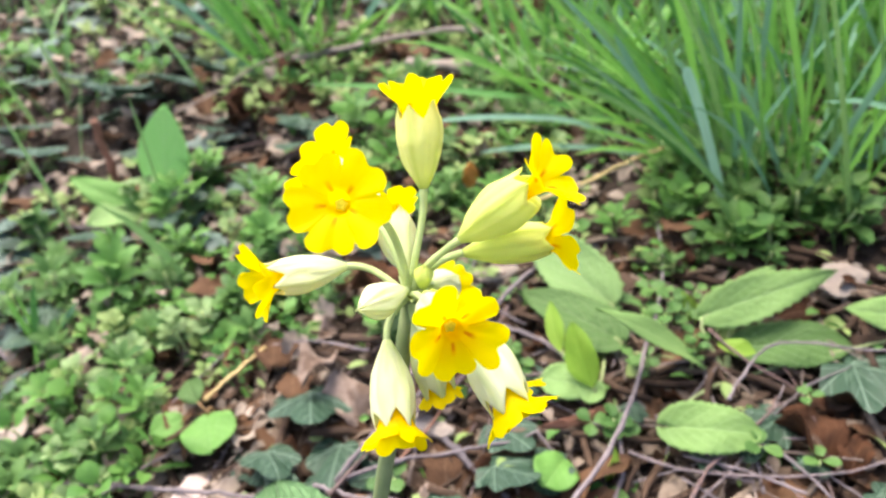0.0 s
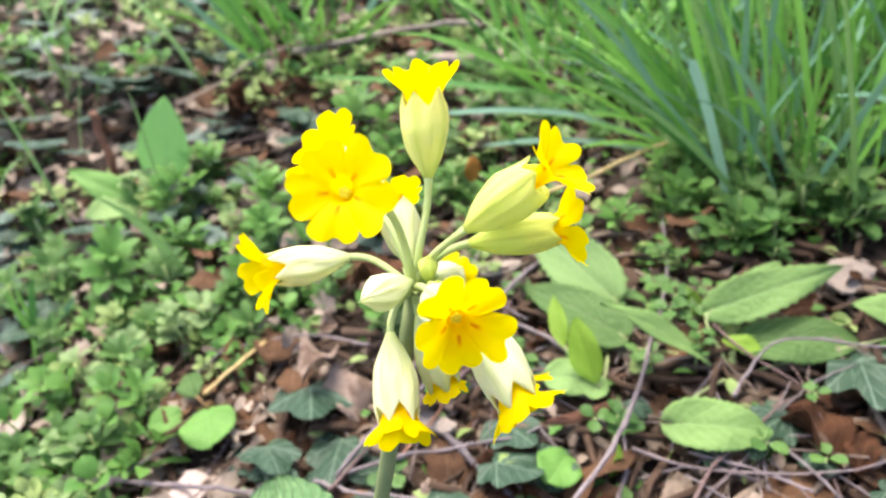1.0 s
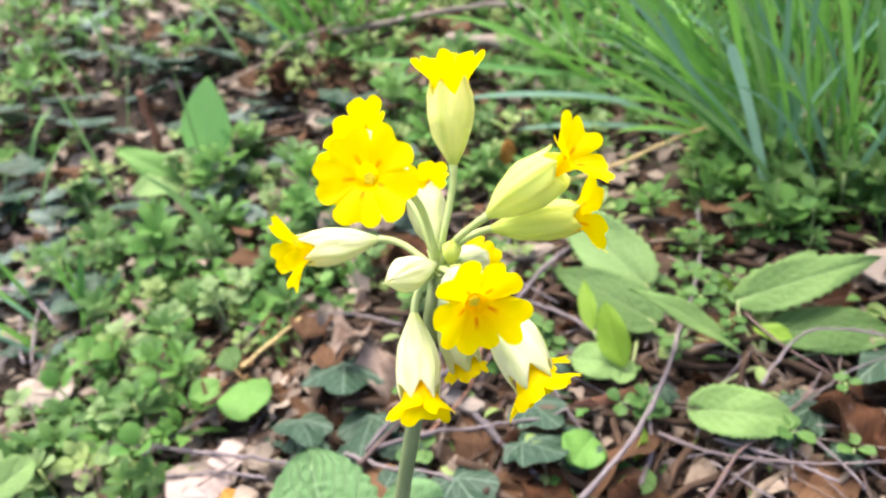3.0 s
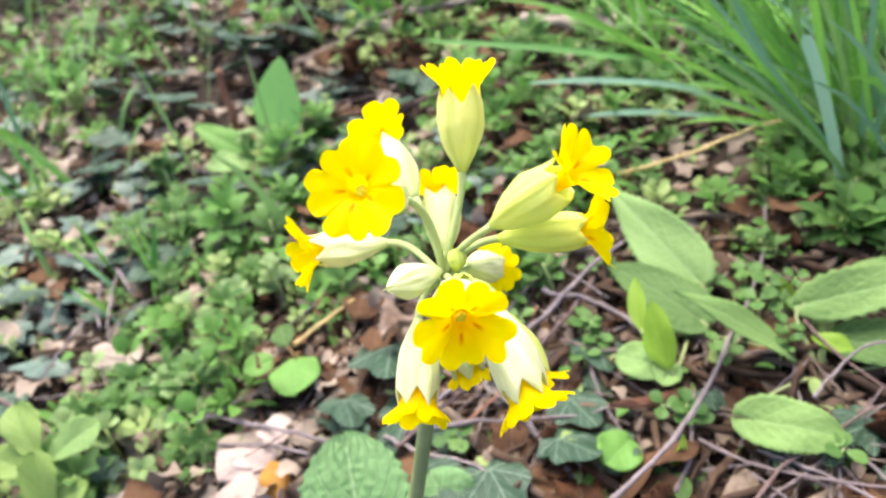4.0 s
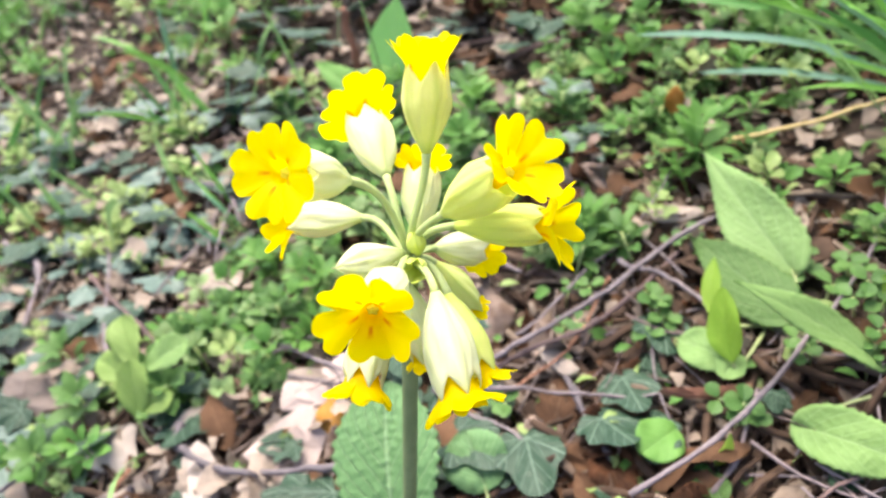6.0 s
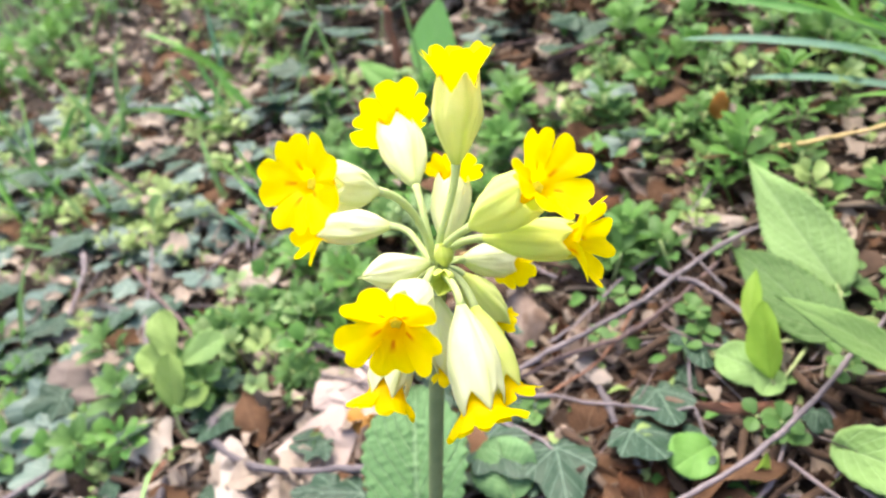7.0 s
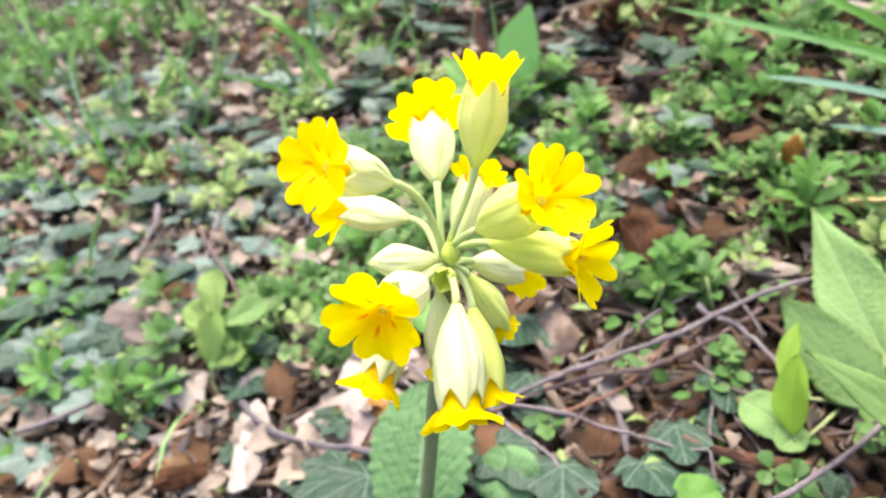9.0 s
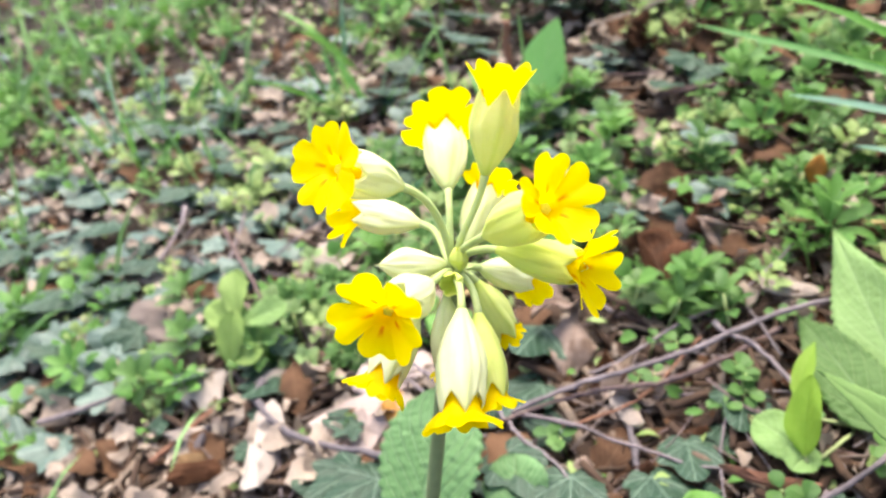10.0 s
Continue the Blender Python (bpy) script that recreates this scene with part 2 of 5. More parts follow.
# Darkened copy of YOUNG_LEAF: shade under upper leaves put into the colour.
SHADE_LEAF = leaf_material("shaded_leaf", (0.061, 0.130, 0.028), (0.099, 0.187, 0.054), (0.30, 0.43, 0.22), 6.0, 0.35, 0.6, 320, 0.35, 0.8, net=240)
BUD_LEAF = leaf_material("bud_leaf", (0.19, 0.345, 0.032), (0.31, 0.475, 0.075), (0.16, 0.32, 0.04), 5.0, 0.3, 0.5, 320, 0.52, 0.4)
LIME_LEAF = leaf_material("lime_leaf", (0.25, 0.39, 0.095), (0.38, 0.51, 0.18), (0.22, 0.36, 0.11), 6.0, 0.3, 0.5, 320, 0.52, 0.4)
IVY = leaf_material("ivy_leaf", (0.010, 0.032, 0.017), (0.036, 0.070, 0.043), (0.21, 0.29, 0.22), 3.5, 0.55, 0.48, 280, 0.06, 0.6, angle=1.6, spec=0.2, rib=0.5, net=200, thin_mid=0.022)
# Greyer and lighter than IVY: the sky's sheen is partly put into the colour.
IVY_STUFF = leaf_material("ivy_far_sheen", (0.024, 0.052, 0.037), (0.110, 0.165, 0.137), (0.24, 0.32, 0.27), 3.5, 0.5, 0.45, 280, 0.06, 0.5, angle=1.6, spec=0.35, rib=0.2, island=True)
HERB = leaf_material("herb_leaf", (0.032, 0.118, 0.022), (0.145, 0.300, 0.062), (0.154, 0.294, 0.098), 4.0, 0.25, 0.5, 240, 0.28, 0.4, island=True)
HERB_PALE = leaf_material("herb_leaf_pale", (0.14, 0.225, 0.060), (0.31, 0.40, 0.145), (0.248, 0.341, 0.174), 4.0, 0.25, 0.5, 240, 0.28, 0.4, island=True)
GRASS = leaf_material("grass_blade", (0.052, 0.19, 0.028), (0.25, 0.53, 0.10), (0.32, 0.52, 0.16), 1.0, 0.35, 0.40, 300, 0.25, 0.3, spec=0.4)
GRASS_BLUE = leaf_material("grass_blade_bluish", (0.085, 0.215, 0.115), (0.21, 0.385, 0.25), (0.28, 0.43, 0.31), 1.0, 0.35, 0.42, 300, 0.15, 0.3)
GRASS_PALE = leaf_material("grass_blade_pale", (0.18, 0.345, 0.235), (0.28, 0.460, 0.345), (0.34, 0.50, 0.40), 1.0, 0.3, 0.40, 300, 0.42, 0.3)
GRASS_DARK = leaf_material("grass_blade_dark", (0.045, 0.150, 0.035), (0.10, 0.27, 0.06), (0.12, 0.28, 0.09), 1.0, 0.3, 0.40, 300, 0.2, 0.3)
STRAW = plain_material("dry_straw", (0.40, 0.285, 0.11), (0.55, 0.42, 0.20), 500, 0.6)
DEAD = leaf_material("dead_leaf", (0.013, 0.006, 0.004), (0.100, 0.043, 0.021), (0.17, 0.10, 0.06), 8.0, 0.35, 0.8, 260, 0.08, 0.8, stain=(0.03, 0.015, 0.009), spec=0.1)
DEAD_PALE = leaf_material("dead_leaf_pale", (0.14, 0.095, 0.073), (0.36, 0.28, 0.235), (0.19, 0.13, 0.10), 8.0, 0.45, 0.75, 260, 0.08, 1.0, stain=(0.10, 0.062, 0.042), spec=0.12)
LITTER_PALE = leaf_material("litter_pale", (0.11, 0.080, 0.060), (0.37, 0.30, 0.245), (0.20, 0.15, 0.11), 8.0, 0.4, 0.7, 260, 0.05, 0.6, island=True)
DEAD_STUFF = leaf_material("litter_leaf", (0.026, 0.013, 0.008), (0.145, 0.078, 0.043), (0.22, 0.14, 0.085), 8.0, 0.3, 0.8, 260, 0.05, 0.7, island=True, spec=0.1)
ORANGE_LEAF = leaf_material("orange_leaf", (0.30, 0.105, 0.018), (0.42, 0.215, 0.035), (0.450, 0.262, 0.075), 7.0, 0.3, 0.6, 260, 0.2, 0.6)
DARK_STICK = plain_material("dark_wet_wood", (0.045, 0.036, 0.040), (0.135, 0.115, 0.125), 300, 0.7, 1.0, 0.0008)
TWIG = plain_material("twig_bark", (0.105, 0.085, 0.092), (0.275, 0.232, 0.240), 420, 0.8, 1.0, 0.0008, third=(0.12, 0.07, 0.06))
RED_WOOD = plain_material("red_brown_wood", (0.15, 0.065, 0.040), (0.27, 0.135, 0.085), 300, 0.75, 0.7, 0.0006)
CHIP = plain_material("bleached_wood", (0.26, 0.215, 0.185), (0.46, 0.41, 0.375), 160, 0.8, 0.4, 0.0006)
BARK = plain_material("pale_wood", (0.208, 0.159, 0.128), (0.343, 0.294, 0.257), 220, 0.8, 0.9, 0.001)
CHIP_PINK = plain_material("pinkish_bark", (0.27, 0.205, 0.180), (0.47, 0.385, 0.355), 190, 0.8, 1.0, 0.0008)
CHIP_BROWN = plain_material("brown_wood", (0.13, 0.075, 0.030), (0.22, 0.135, 0.060), 260, 0.75, 0.7, 0.0006)
BARK_DARK = plain_material("grey_bark", (0.10, 0.078, 0.068), (0.185, 0.150, 0.135), 240, 0.8, 1.0, 0.001)
CRUMB = plain_material("litter_crumbs", (0.022, 0.012, 0.008), (0.105, 0.062, 0.038), 300, 0.85, 0.6, 0.0005, island=True, third=(0.20, 0.155, 0.12))
SOIL = plain_material("soil", (0.013, 0.009, 0.006), (0.040, 0.027, 0.020), 90, 0.95, 1.0, 0.004)

# ---- ground sheet ----
def build_ground():
    ring = [0.0]
    r = 0.02
    while r < 60:
        ring.append(r)
        r *= 1.075 if r > 0.5 else 1.0
        r += 0.014 if r <= 0.5 else 0
    sides = 120
    verts, faces = [(0, 0.1, ground_z(0, 0.1))], []
    for r in ring[1:]:
        for k in range(sides):
            t = 2 * math.pi * k / sides
            x, y = r * math.cos(t), 0.1 + r * math.sin(t)
            verts.append((x, y, ground_z(x, y)))
    for k in range(sides):
        faces.append((0, 1 + k, 1 + (k + 1) % sides))
    for i in range(len(ring) - 2):
        a, b = 1 + i * sides, 1 + (i + 1) * sides
        for k in range(sides):
            j = (k + 1) % sides
            faces.append((a + k, b + k, b + j, a + j))
    g = part("ground", mesh_from("ground", verts, faces, SOIL))
    return tagged(g, "dark crumbly woodland soil under litter and herbs", "ground", kind="structure")


build_ground()


# ---- leaf shapes ----
def leaf_data(length, width, widest=0.45, sharp=1.0, heart=0.0, nu=12, nv=6, arch=0.1, fold=0.15, teeth=0.0, tooth_n=14, wave=0.0, thick=0.0, seed=0, puff=0.0, ribs=8):
    """A leaf along +y, facing +z. widest: where it is broadest; heart: how far the heart-shaped foot reaches back."""
    rng = random.Random(seed)
    ph = rng.uniform(0, 6)
    verts, faces, uvs = [], [], []
    for i in range(nu + 1):
        u = i / nu
        if u < widest:
            prof = math.sin(0.5 * math.pi * (u / widest)) ** (0.42 if heart > 0 else 0.85)
        else:
            prof = math.cos(0.5 * math.pi * ((u - widest) / (1 - widest))) ** sharp
        prof = max(prof, 0.02)
        for k in range(nv + 1):
            v = 2 * k / nv - 1
            edge = abs(v) ** 3
            w = 0.5 * width * prof
            if teeth:
                w *= 1 + teeth * edge * math.sin(u * tooth_n * 2 * math.pi)
            x = v * w
            y = u * length - heart * length * abs(v) ** 1.5 * max(0.0, 1 - u / 0.35)
            z = arch * length * math.sin(math.pi * u * 0.85) + fold * abs(x) - 0.3 * arch * length * u
            z += wave * width * math.sin(u * 9 + ph + v * 2.2) * abs(v)
            if puff:
                z += puff * width * abs(math.sin((u * ribs - abs(v) * ribs * 0.45) * math.pi)) * (1 - 0.4 * abs(v))
                z -= puff * width * 0.5 * math.exp(-(v / 0.10) ** 2)
            verts.append(Vector((x, y, z)))
            uvs.append((u, 0.5 + 0.5 * v))
    row = nv + 1
    for i in range(nu):
        for k in range(nv):
            a = i * row + k
            faces.append((a, a + 1, a + row + 1, a + row))
    if thick:
        count = len(verts)
        verts += [p - Vector((0, 0, thick)) for p in verts]
        uvs += uvs
        faces += [tuple(count + i for i in f[::-1]) for f in faces]
        rim = [k for k in range(row)] + [i * row + nv for i in range(1, nu + 1)] + [nu * row + k for k in range(nv - 1, -1, -1)] + [i * row for i in range(nu - 1, 0, -1)]
        for a, b in zip(rim, rim[1:] + rim[:1]):
            faces.append((b, a, count + a, count + b))
    return verts, faces, uvs


def ivy_data(size, seed=0, lobes=1.0, cup=0.1, n=60, rings=5):
    """A five-lobed ivy leaf, stalk end at the origin, along +y, facing +z."""
    rng = random.Random(seed)
    ph = rng.uniform(0, 6)
    verts, faces, uvs = [Vector((0, 0, 0))], [], [(0.0, 0.5)]
    outline = []
    for k in range(n):
        a = -math.pi + 2 * math.pi * (k + 0.5) / n
        d = abs(a)
        r = 0.50 + 0.52 * math.exp(-(d / 0.48) ** 2) + lobes * 0.36 * math.exp(-((d - 1.02) / 0.27) ** 2) + lobes * 0.20 * math.exp(-((d - 1.95) / 0.34) ** 2)
        r *= 1 - 0.45 * math.exp(-((d - math.pi) / 0.30) ** 2)
        r *= 1 + 0.03 * math.sin(7 * a + ph)
        outline.append((a, r))
    for j in range(1, rings + 1):
        s = j / rings
        for a, r in outline:
            x, y = s * r * math.sin(a) * size * 0.62, s * r * math.cos(a) * size * 0.62
            rr = s * r
            z = size * (cup * rr * rr * math.sin(2 * a + ph) + 0.05 * math.cos(5 * a) * rr - 0.10 * rr * rr)
            verts.append(Vector((x, y + size * 0.1 * s, z)))
            # veins follow the lobes: u runs outward, v across the nearest lobe
            near = min((0.0, 1.02, -1.02, 1.95, -1.95), key=lambda c: abs(a - c))
            uvs.append((min(1.0, rr), 0.5 + max(-0.5, min(0.5, (a - near) * rr * 0.9))))
    for k in range(n):
        faces.append((0, 1 + (k + 1) % n, 1 + k))
    for j in range(rings - 1):
        a, b = 1 + j * n, 1 + (j + 1) * n
        for k in range(n):
            m = (k + 1) % n
            faces.append((a + k, a + m, b + m, b + k))
    return verts, faces, uvs


def blade_data(points, width, up=(0, 0, 1), keel=0.25, nv=2, tip=0.6):
    """A grass blade along a line of points."""
    pts = [Vector(p) for p in points]
    verts, faces, uvs = [], [], []
    n = len(pts) - 1
    for i, p in enumerate(pts):
        t = i / n
        d = (pts[min(i + 1, n)] - pts[max(i - 1, 0)]).normalized()
        a = d.cross(Vector(up))
        a = a.normalized() if a.length > 1e-5 else Vector((1, 0, 0))
        b = a.cross(d)
        w = 0.5 * width * (0.75 + 0.25 * min(1, t * 4)) * (1 if t < tip else max(0.03, math.cos(0.5 * math.pi * (t - tip) / (1 - tip)) ** 0.8))
        for k in range(nv + 1):
            v = 2 * k / nv - 1
            verts.append(p + a * (v * w) + b * (keel * w * abs(v)))
            uvs.append((t, 0.5 + 0.5 * v))
    row = nv + 1
    for i in range(n):
        for k in range(nv):
            q = i * row + k
            faces.append((q, q + 1, q + row + 1, q + row))
    return verts, faces, uvs


class Pile:
    """Collects many small pieces into one mesh."""

    def __init__(self):
        self.v, self.f, self.u = [], [], []

    def add(self, data, m):
        k = len(self.v)
        self.v += [m @ p for p in data[0]]
        self.f += [tuple(k + i for i in f) for f in data[1]]
        self.u += data[2]

    def make(self, name, material, label, category):
        ob = part(name, mesh_from(name, self.v, self.f, material, self.u))
        return tagged(ob, label, category, kind="stuff")


# ---- the cowslip ----
def CALYX_PROFILE(q):
    """Half-width of the calyx along its length: a cone that swells to a belly and draws in at the mouth."""
    return float(np.interp(q, (0, 0.08, 0.2, 0.35, 0.5, 0.62, 0.8, 1.0), (0.20, 0.34, 0.58, 0.80, 0.94, 1.0, 0.96, 0.80)))


def calyx_mesh(length, fat, teeth, seed, closed=False, material=None):
    rng = random.Random(seed)
    n, rings = 80, 18
    off = [rng.uniform(-0.04, 0.05) for _ in range(5)]
    bend = rng.uniform(-0.06, 0.06)

    def wall(inset):
        vs = []
        for i in range(rings + 1):
            s = i / rings
            for k in range(n):
                t = 2 * math.pi * k / n
                w = (5 * k / n) % 1.0
                tri = 1 - abs(2 * w - 1)
                top = length * (1 - teeth + teeth * tri ** 1.1 + off[int(5 * k / n) % 5] * tri)
                z = s * top
                q = z / length
                r = fat * CALYX_PROFILE(q)
                if closed and q > 0.55:
                    r *= max(0.06, math.cos((q - 0.55) / 0.45 * 1.5))
                r *= 1 + (0.095 * math.exp(-((w - 0.5) / 0.17) ** 2) - 0.03) * min(1, q * 4)
                r *= 1 + 0.11 * min(1, q * 3) * noise.noise((2.6 * math.cos(t), 2.6 * math.sin(t), q * 3 + seed))
                r *= 1 + 0.045 * min(1, q * 3) * noise.noise((7 * math.cos(t), 7 * math.sin(t), q * 3 + seed))
                r -= inset
                x = r * math.cos(t) + bend * length * q * q * 0.3
                vs.append(Vector((x, r * math.sin(t), z)))
        return vs

    outer, inner = wall(0.0), wall(0.00022)
    verts = outer + inner
    uvs = [(i / rings, k / n) for i in range(rings + 1) for k in range(n)] * 2
    faces, c = [], len(outer)
    for i in range(rings):
        for k in range(n):
            j = (k + 1) % n
            a, b, d, e = i * n + k, i * n + j, (i + 1) * n + j, (i + 1) * n + k
            faces.append((a, b, d, e))
            faces.append((c + e, c + d, c + b, c + a))
    top = rings * n
    for k in range(n):
        j = (k + 1) % n
        faces.append((top + k, top + j, c + top + j, c + top + k))
    faces.append(tuple(range(n))[::-1])
    return mesh_from("calyx", verts, faces, material or CALYX, uvs)


def corolla_mesh(start, mouth, radius, open_deg, seed, notch=0.16, gap=0.46, ragged=1.0, r0=0.0018):
    """Fused corolla: a tube from start to mouth, then five notched lobes opened by open_deg from the axis."""
    rng = random.Random(seed)
    n, tube, limb = 160, 5, 12
    size = [1 + ragged * rng.uniform(-0.09, 0.09) for _ in range(5)]
    tilt = [ragged * rng.uniform(-9, 9) for _ in range(5)]
    curl = [ragged * rng.uniform(-0.25, 0.35) for _ in range(5)]
    skew = [ragged * rng.uniform(-0.12, 0.12) for _ in range(5)]
    verts, uvs, faces = [], [], []
    for i in range(tube):
        s = i / tube
        for k in range(n):
            t = 2 * math.pi * k / n
            r = r0 * (0.6 + 0.5 * s * s)
            verts.append(Vector((r * math.cos(t), r * math.sin(t), start + (mouth - start) * s)))
            uvs.append((0.1 * s, 0.5))
    for i in range(limb + 1):
        s = i / limb
        for k in range(n):
            t = 2 * math.pi * k / n
            pos = 5 * k / n
            idx = int(pos) % 5
            p = 2 * (pos % 1.0) - 1
            reach = (1 - gap) + gap * math.sqrt(max(0.0, 1 - abs(p) ** 5.0))
            reach -= notch * math.exp(-((p - skew[idx]) / 0.23) ** 2)
            ext = radius * size[idx] * reach - r0
            d = ext * s
            ang = radians(open_deg + tilt[idx] * min(1, s * 1.5) + 26 * s * s * curl[idx] - 30 * (1 - s) ** 3)
            sag = 0.025 * d * (1 - p * p)
            rr = r0 * 1.1 + d * math.sin(ang)
            zz = mouth + d * math.cos(ang) - sag
            zz += 0.0007 * s * (1 - p * p) * math.sin(3 * p + idx)
            tt = t + skew[idx] * 0.15 * s
            verts.append(Vector((rr * math.cos(tt), rr * math.sin(tt), zz)))
            uvs.append((min(1.0, (r0 + d) / radius), 0.5 + 0.5 * p))
    for i in range(tube + limb):
        for k in range(n):
            j = (k + 1) % n
            faces.append((i * n + k, i * n + j, (i + 1) * n + j, (i + 1) * n + k))
    faces.append(tuple(range(n))[::-1])
    return mesh_from("corolla", verts, faces, PETAL_SHADED if seed in (59, 60) else PETAL, uvs)


def throat_mesh(z):
    """Anthers and stigma that close the flower's tube."""
    verts, faces = [], []
    n = 20
    prof = [(0.0020, -0.0003), (0.0015, 0.0004), (0.0010, 0.0006), (0.0007, 0.0003), (0.0005, 0.0007), (0.0002, 0.0009)]
    for r, h in prof:
        for k in range(n):
            t = 2 * math.pi * k / n
            q = r * (1 + (0.15 * math.cos(5 * t) if r > 0.001 else 0))
            verts.append((q * math.cos(t), q * math.sin(t), z + h))
    for i in range(len(prof) - 1):
        for k in range(n):
            j = (k + 1) % n
            faces.append((i * n + k, i * n + j, (i + 1) * n + j, (i + 1) * n + k))
    faces.append(tuple((len(prof) - 1) * n + k for k in range(n)))
    return mesh_from("throat", verts, faces, THROAT)


MM = 0.001
HUB = Vector((0.0, -0.001, 0.149))
FOOT = Vector((-0.0343, -0.0097, ground_z(-0.0343, -0.0097) - 0.002))
cowslip = empty_at("cowslip", Matrix.Translation(FOOT), "flowering cowslip with nodding yellow flowers on a green stem", "flower")
TO_LOCAL = Matrix.Translation(-FOOT)


def put_tube(name, points, radii, material, label="", sides=10):
    v, f, u = tube_data([TO_LOCAL @ Vector(p) for p in points], radii, sides)
    return part(name, mesh_from(name, v, f, material, u), cowslip, label)


STEM_PTS = curve_points(FOOT, FOOT + Vector((0.010, 0.003, 0.05)), HUB + Vector((-0.010, -0.003, -0.05)), HUB, 14)
put_tube("stem", STEM_PTS, [0.0022 - 0.0004 * i / 14 for i in range(15)], STEM, "upright downy green stem", 14)


def floret(base, face, start, spin, size=7.9, opening=66, fat=4.6, cal=0.86, seed=1, teeth=0.20, corolla=True, notch=0.14, mouth=0.85, aim=None, gap=0.27, closed=False, bore=1.8, ragged=1.0):
    """One flower on its stalk: base and face are the foot of the calyx and the middle of the corolla's mouth, in mm; start: the stalk's way out of the hub."""
    b, c = Vector(base) * MM, Vector(face) * MM
    axis = (c - b).normalized()
    length = (c - b).length
    reach = (b - HUB).length
    pts = curve_points(HUB, HUB + Vector(start).normalized() * reach * 0.45, b - axis * reach * 0.35, b + axis * 0.0006, 10)
    put_tube("pedicel", pts, [0.00074] * 8 + [0.00076, 0.0008, 0.21 * fat * MM], STALK)
    m = TO_LOCAL @ axis_frame(b, axis, spin)
    cal_len = length * cal
    ob = part("calyx", calyx_mesh(cal_len, fat * MM, teeth, seed, closed, CALYX_GREEN if seed in (1, 2, 3, 13, 14, 16, 17) else CALYX), cowslip, matrix=m)
    if corolla:
        turn = Matrix.Translation((0, 0, length * mouth))
        if aim is not None:
            local = m.to_3x3().inverted() @ Vector(aim).normalized()
            turn = turn @ Vector((0, 0, 1)).rotation_difference(local).to_matrix().to_4x4()
        part("corolla", corolla_mesh(-0.35 * length, 0.0, size * MM, opening, seed + 50, notch, gap, ragged, bore * MM), ob, "bright yellow notched petals", turn)
        part("throat", throat_mesh(-0.0019 - 0.8 * (bore - 1.8) * MM), ob, "green-yellow anthers in the tube", turn @ Matrix.Scale(bore / 3.5, 4))
    return ob


floret((4, 8.4, 168.6), (4, 17.4, 187.0), (0.1, 0.2, 1), 31, 10.4, 27, 4.7, 0.82, 1, mouth=0.76, gap=0.30, notch=0.20, bore=3.3, ragged=0.6)
floret((10.5, -1.8, 162.8), (25.6, -2.3, 174.6), (0.3, 0.0, 1), 30, 9.1, 54, 4.7, 0.90, 2, 0.07, mouth=0.98, aim=(0.72, -0.12, 0.67), gap=0.44)
floret((11, 0.5, 158), (30.8, 2.5, 159.3), (0.5, 0.1, 1), 0, 9.6, 46, 3.9, 0.88, 3, 0.09, mouth=0.86, gap=0.46, bore=2.5)
floret((-4.6, -6.0, 172.0), (-9.0, -17.6, 181.8), (-0.1, 0.1, 1), 18, 8.8, 64, 4.5, 0.88, 4, mouth=0.97, aim=(-0.17, -0.77, 0.61))
floret((-6.4, 8.6, 162), (-18, 23.5, 169), (-0.3, 0.4, 1), 0, 10.0, 58, 4.7, 0.82, 5, mouth=0.80, bore=2.4)
floret((-13, 5.5, 153), (-31, 0.4, 154.4), (-1, 0.5, 0.6), 40, 9.5, 46, 3.9, 0.86, 6, mouth=0.82, gap=0.36, bore=2.6, aim=(-0.86, -0.50, 0.04))
floret((-0.7, 5.3, 150.5), (-4.4, 21.4, 158.3), (0, 0.6, 0.6), 10, 7.8, 50, 4.2, 0.84, 7, mouth=0.80, bore=2.4)
floret((4, 3, 149), (8.4, 17.2, 136.9), (0.3, 0.8, 0.3), 25, 7.0, 48, 3.7, 0.84, 8, mouth=0.80, bore=2.4)
floret((3.5, -11.5, 155.5), (8, -28.2, 163.1), (0.2, -0.6, 0.7), 8, 9.2, 58, 4.4, 0.84, 9, mouth=0.98, aim=(0.30, -0.90, 0.25), gap=0.38)
floret((-5.2, -8.2, 144), (-3.6, -26.4, 133.6), (-0.6, -0.5, 0.1), 12, 8.4, 40, 4.4, 0.86, 10, mouth=0.82, gap=0.30, bore=3.3)
floret((0.4, -4.7, 145.5), (5.4, -12.6, 129.4), (0, -0.5, -0.3), 0, 5.6, 38, 3.8, 0.88, 11, mouth=0.80, bore=2.6)
floret((10.4, -11.5, 152), (19.4, -26.8, 138.6), (0.6, -0.6, 0.4), 33, 8.8, 44, 4.8, 0.87, 12, mouth=0.84, gap=0.34, bore=3.5)
floret((10, -6.5, 146.5), (20, -18.2, 134.2), (0.8, -0.1, 0.3), 5, 7.6, 44, 4.3, 0.88, 13, mouth=0.83, gap=0.34, bore=3.2)
floret((4.5, 0.5, 147.5), (10.2, 2.8, 131.2), (0.8, 0.4, 0.1), 20, 4.6, 30, 3.6, 0.88, 14, mouth=0.83)
floret((-0.7, -2.0, 151.6), (-9.4, -12.8, 155.9), (-0.4, -0.5, 0.7), 36, 3.0, 10, 3.5, 0.98, 15, 0.12, False, closed=True)
floret((2.6, -1.5, 151), (3.2, -2.0, 157.5), (0.1, -0.1, 1), 0, 3.0, 10, 2.0, 1.0, 16, 0.12, False, closed=True)
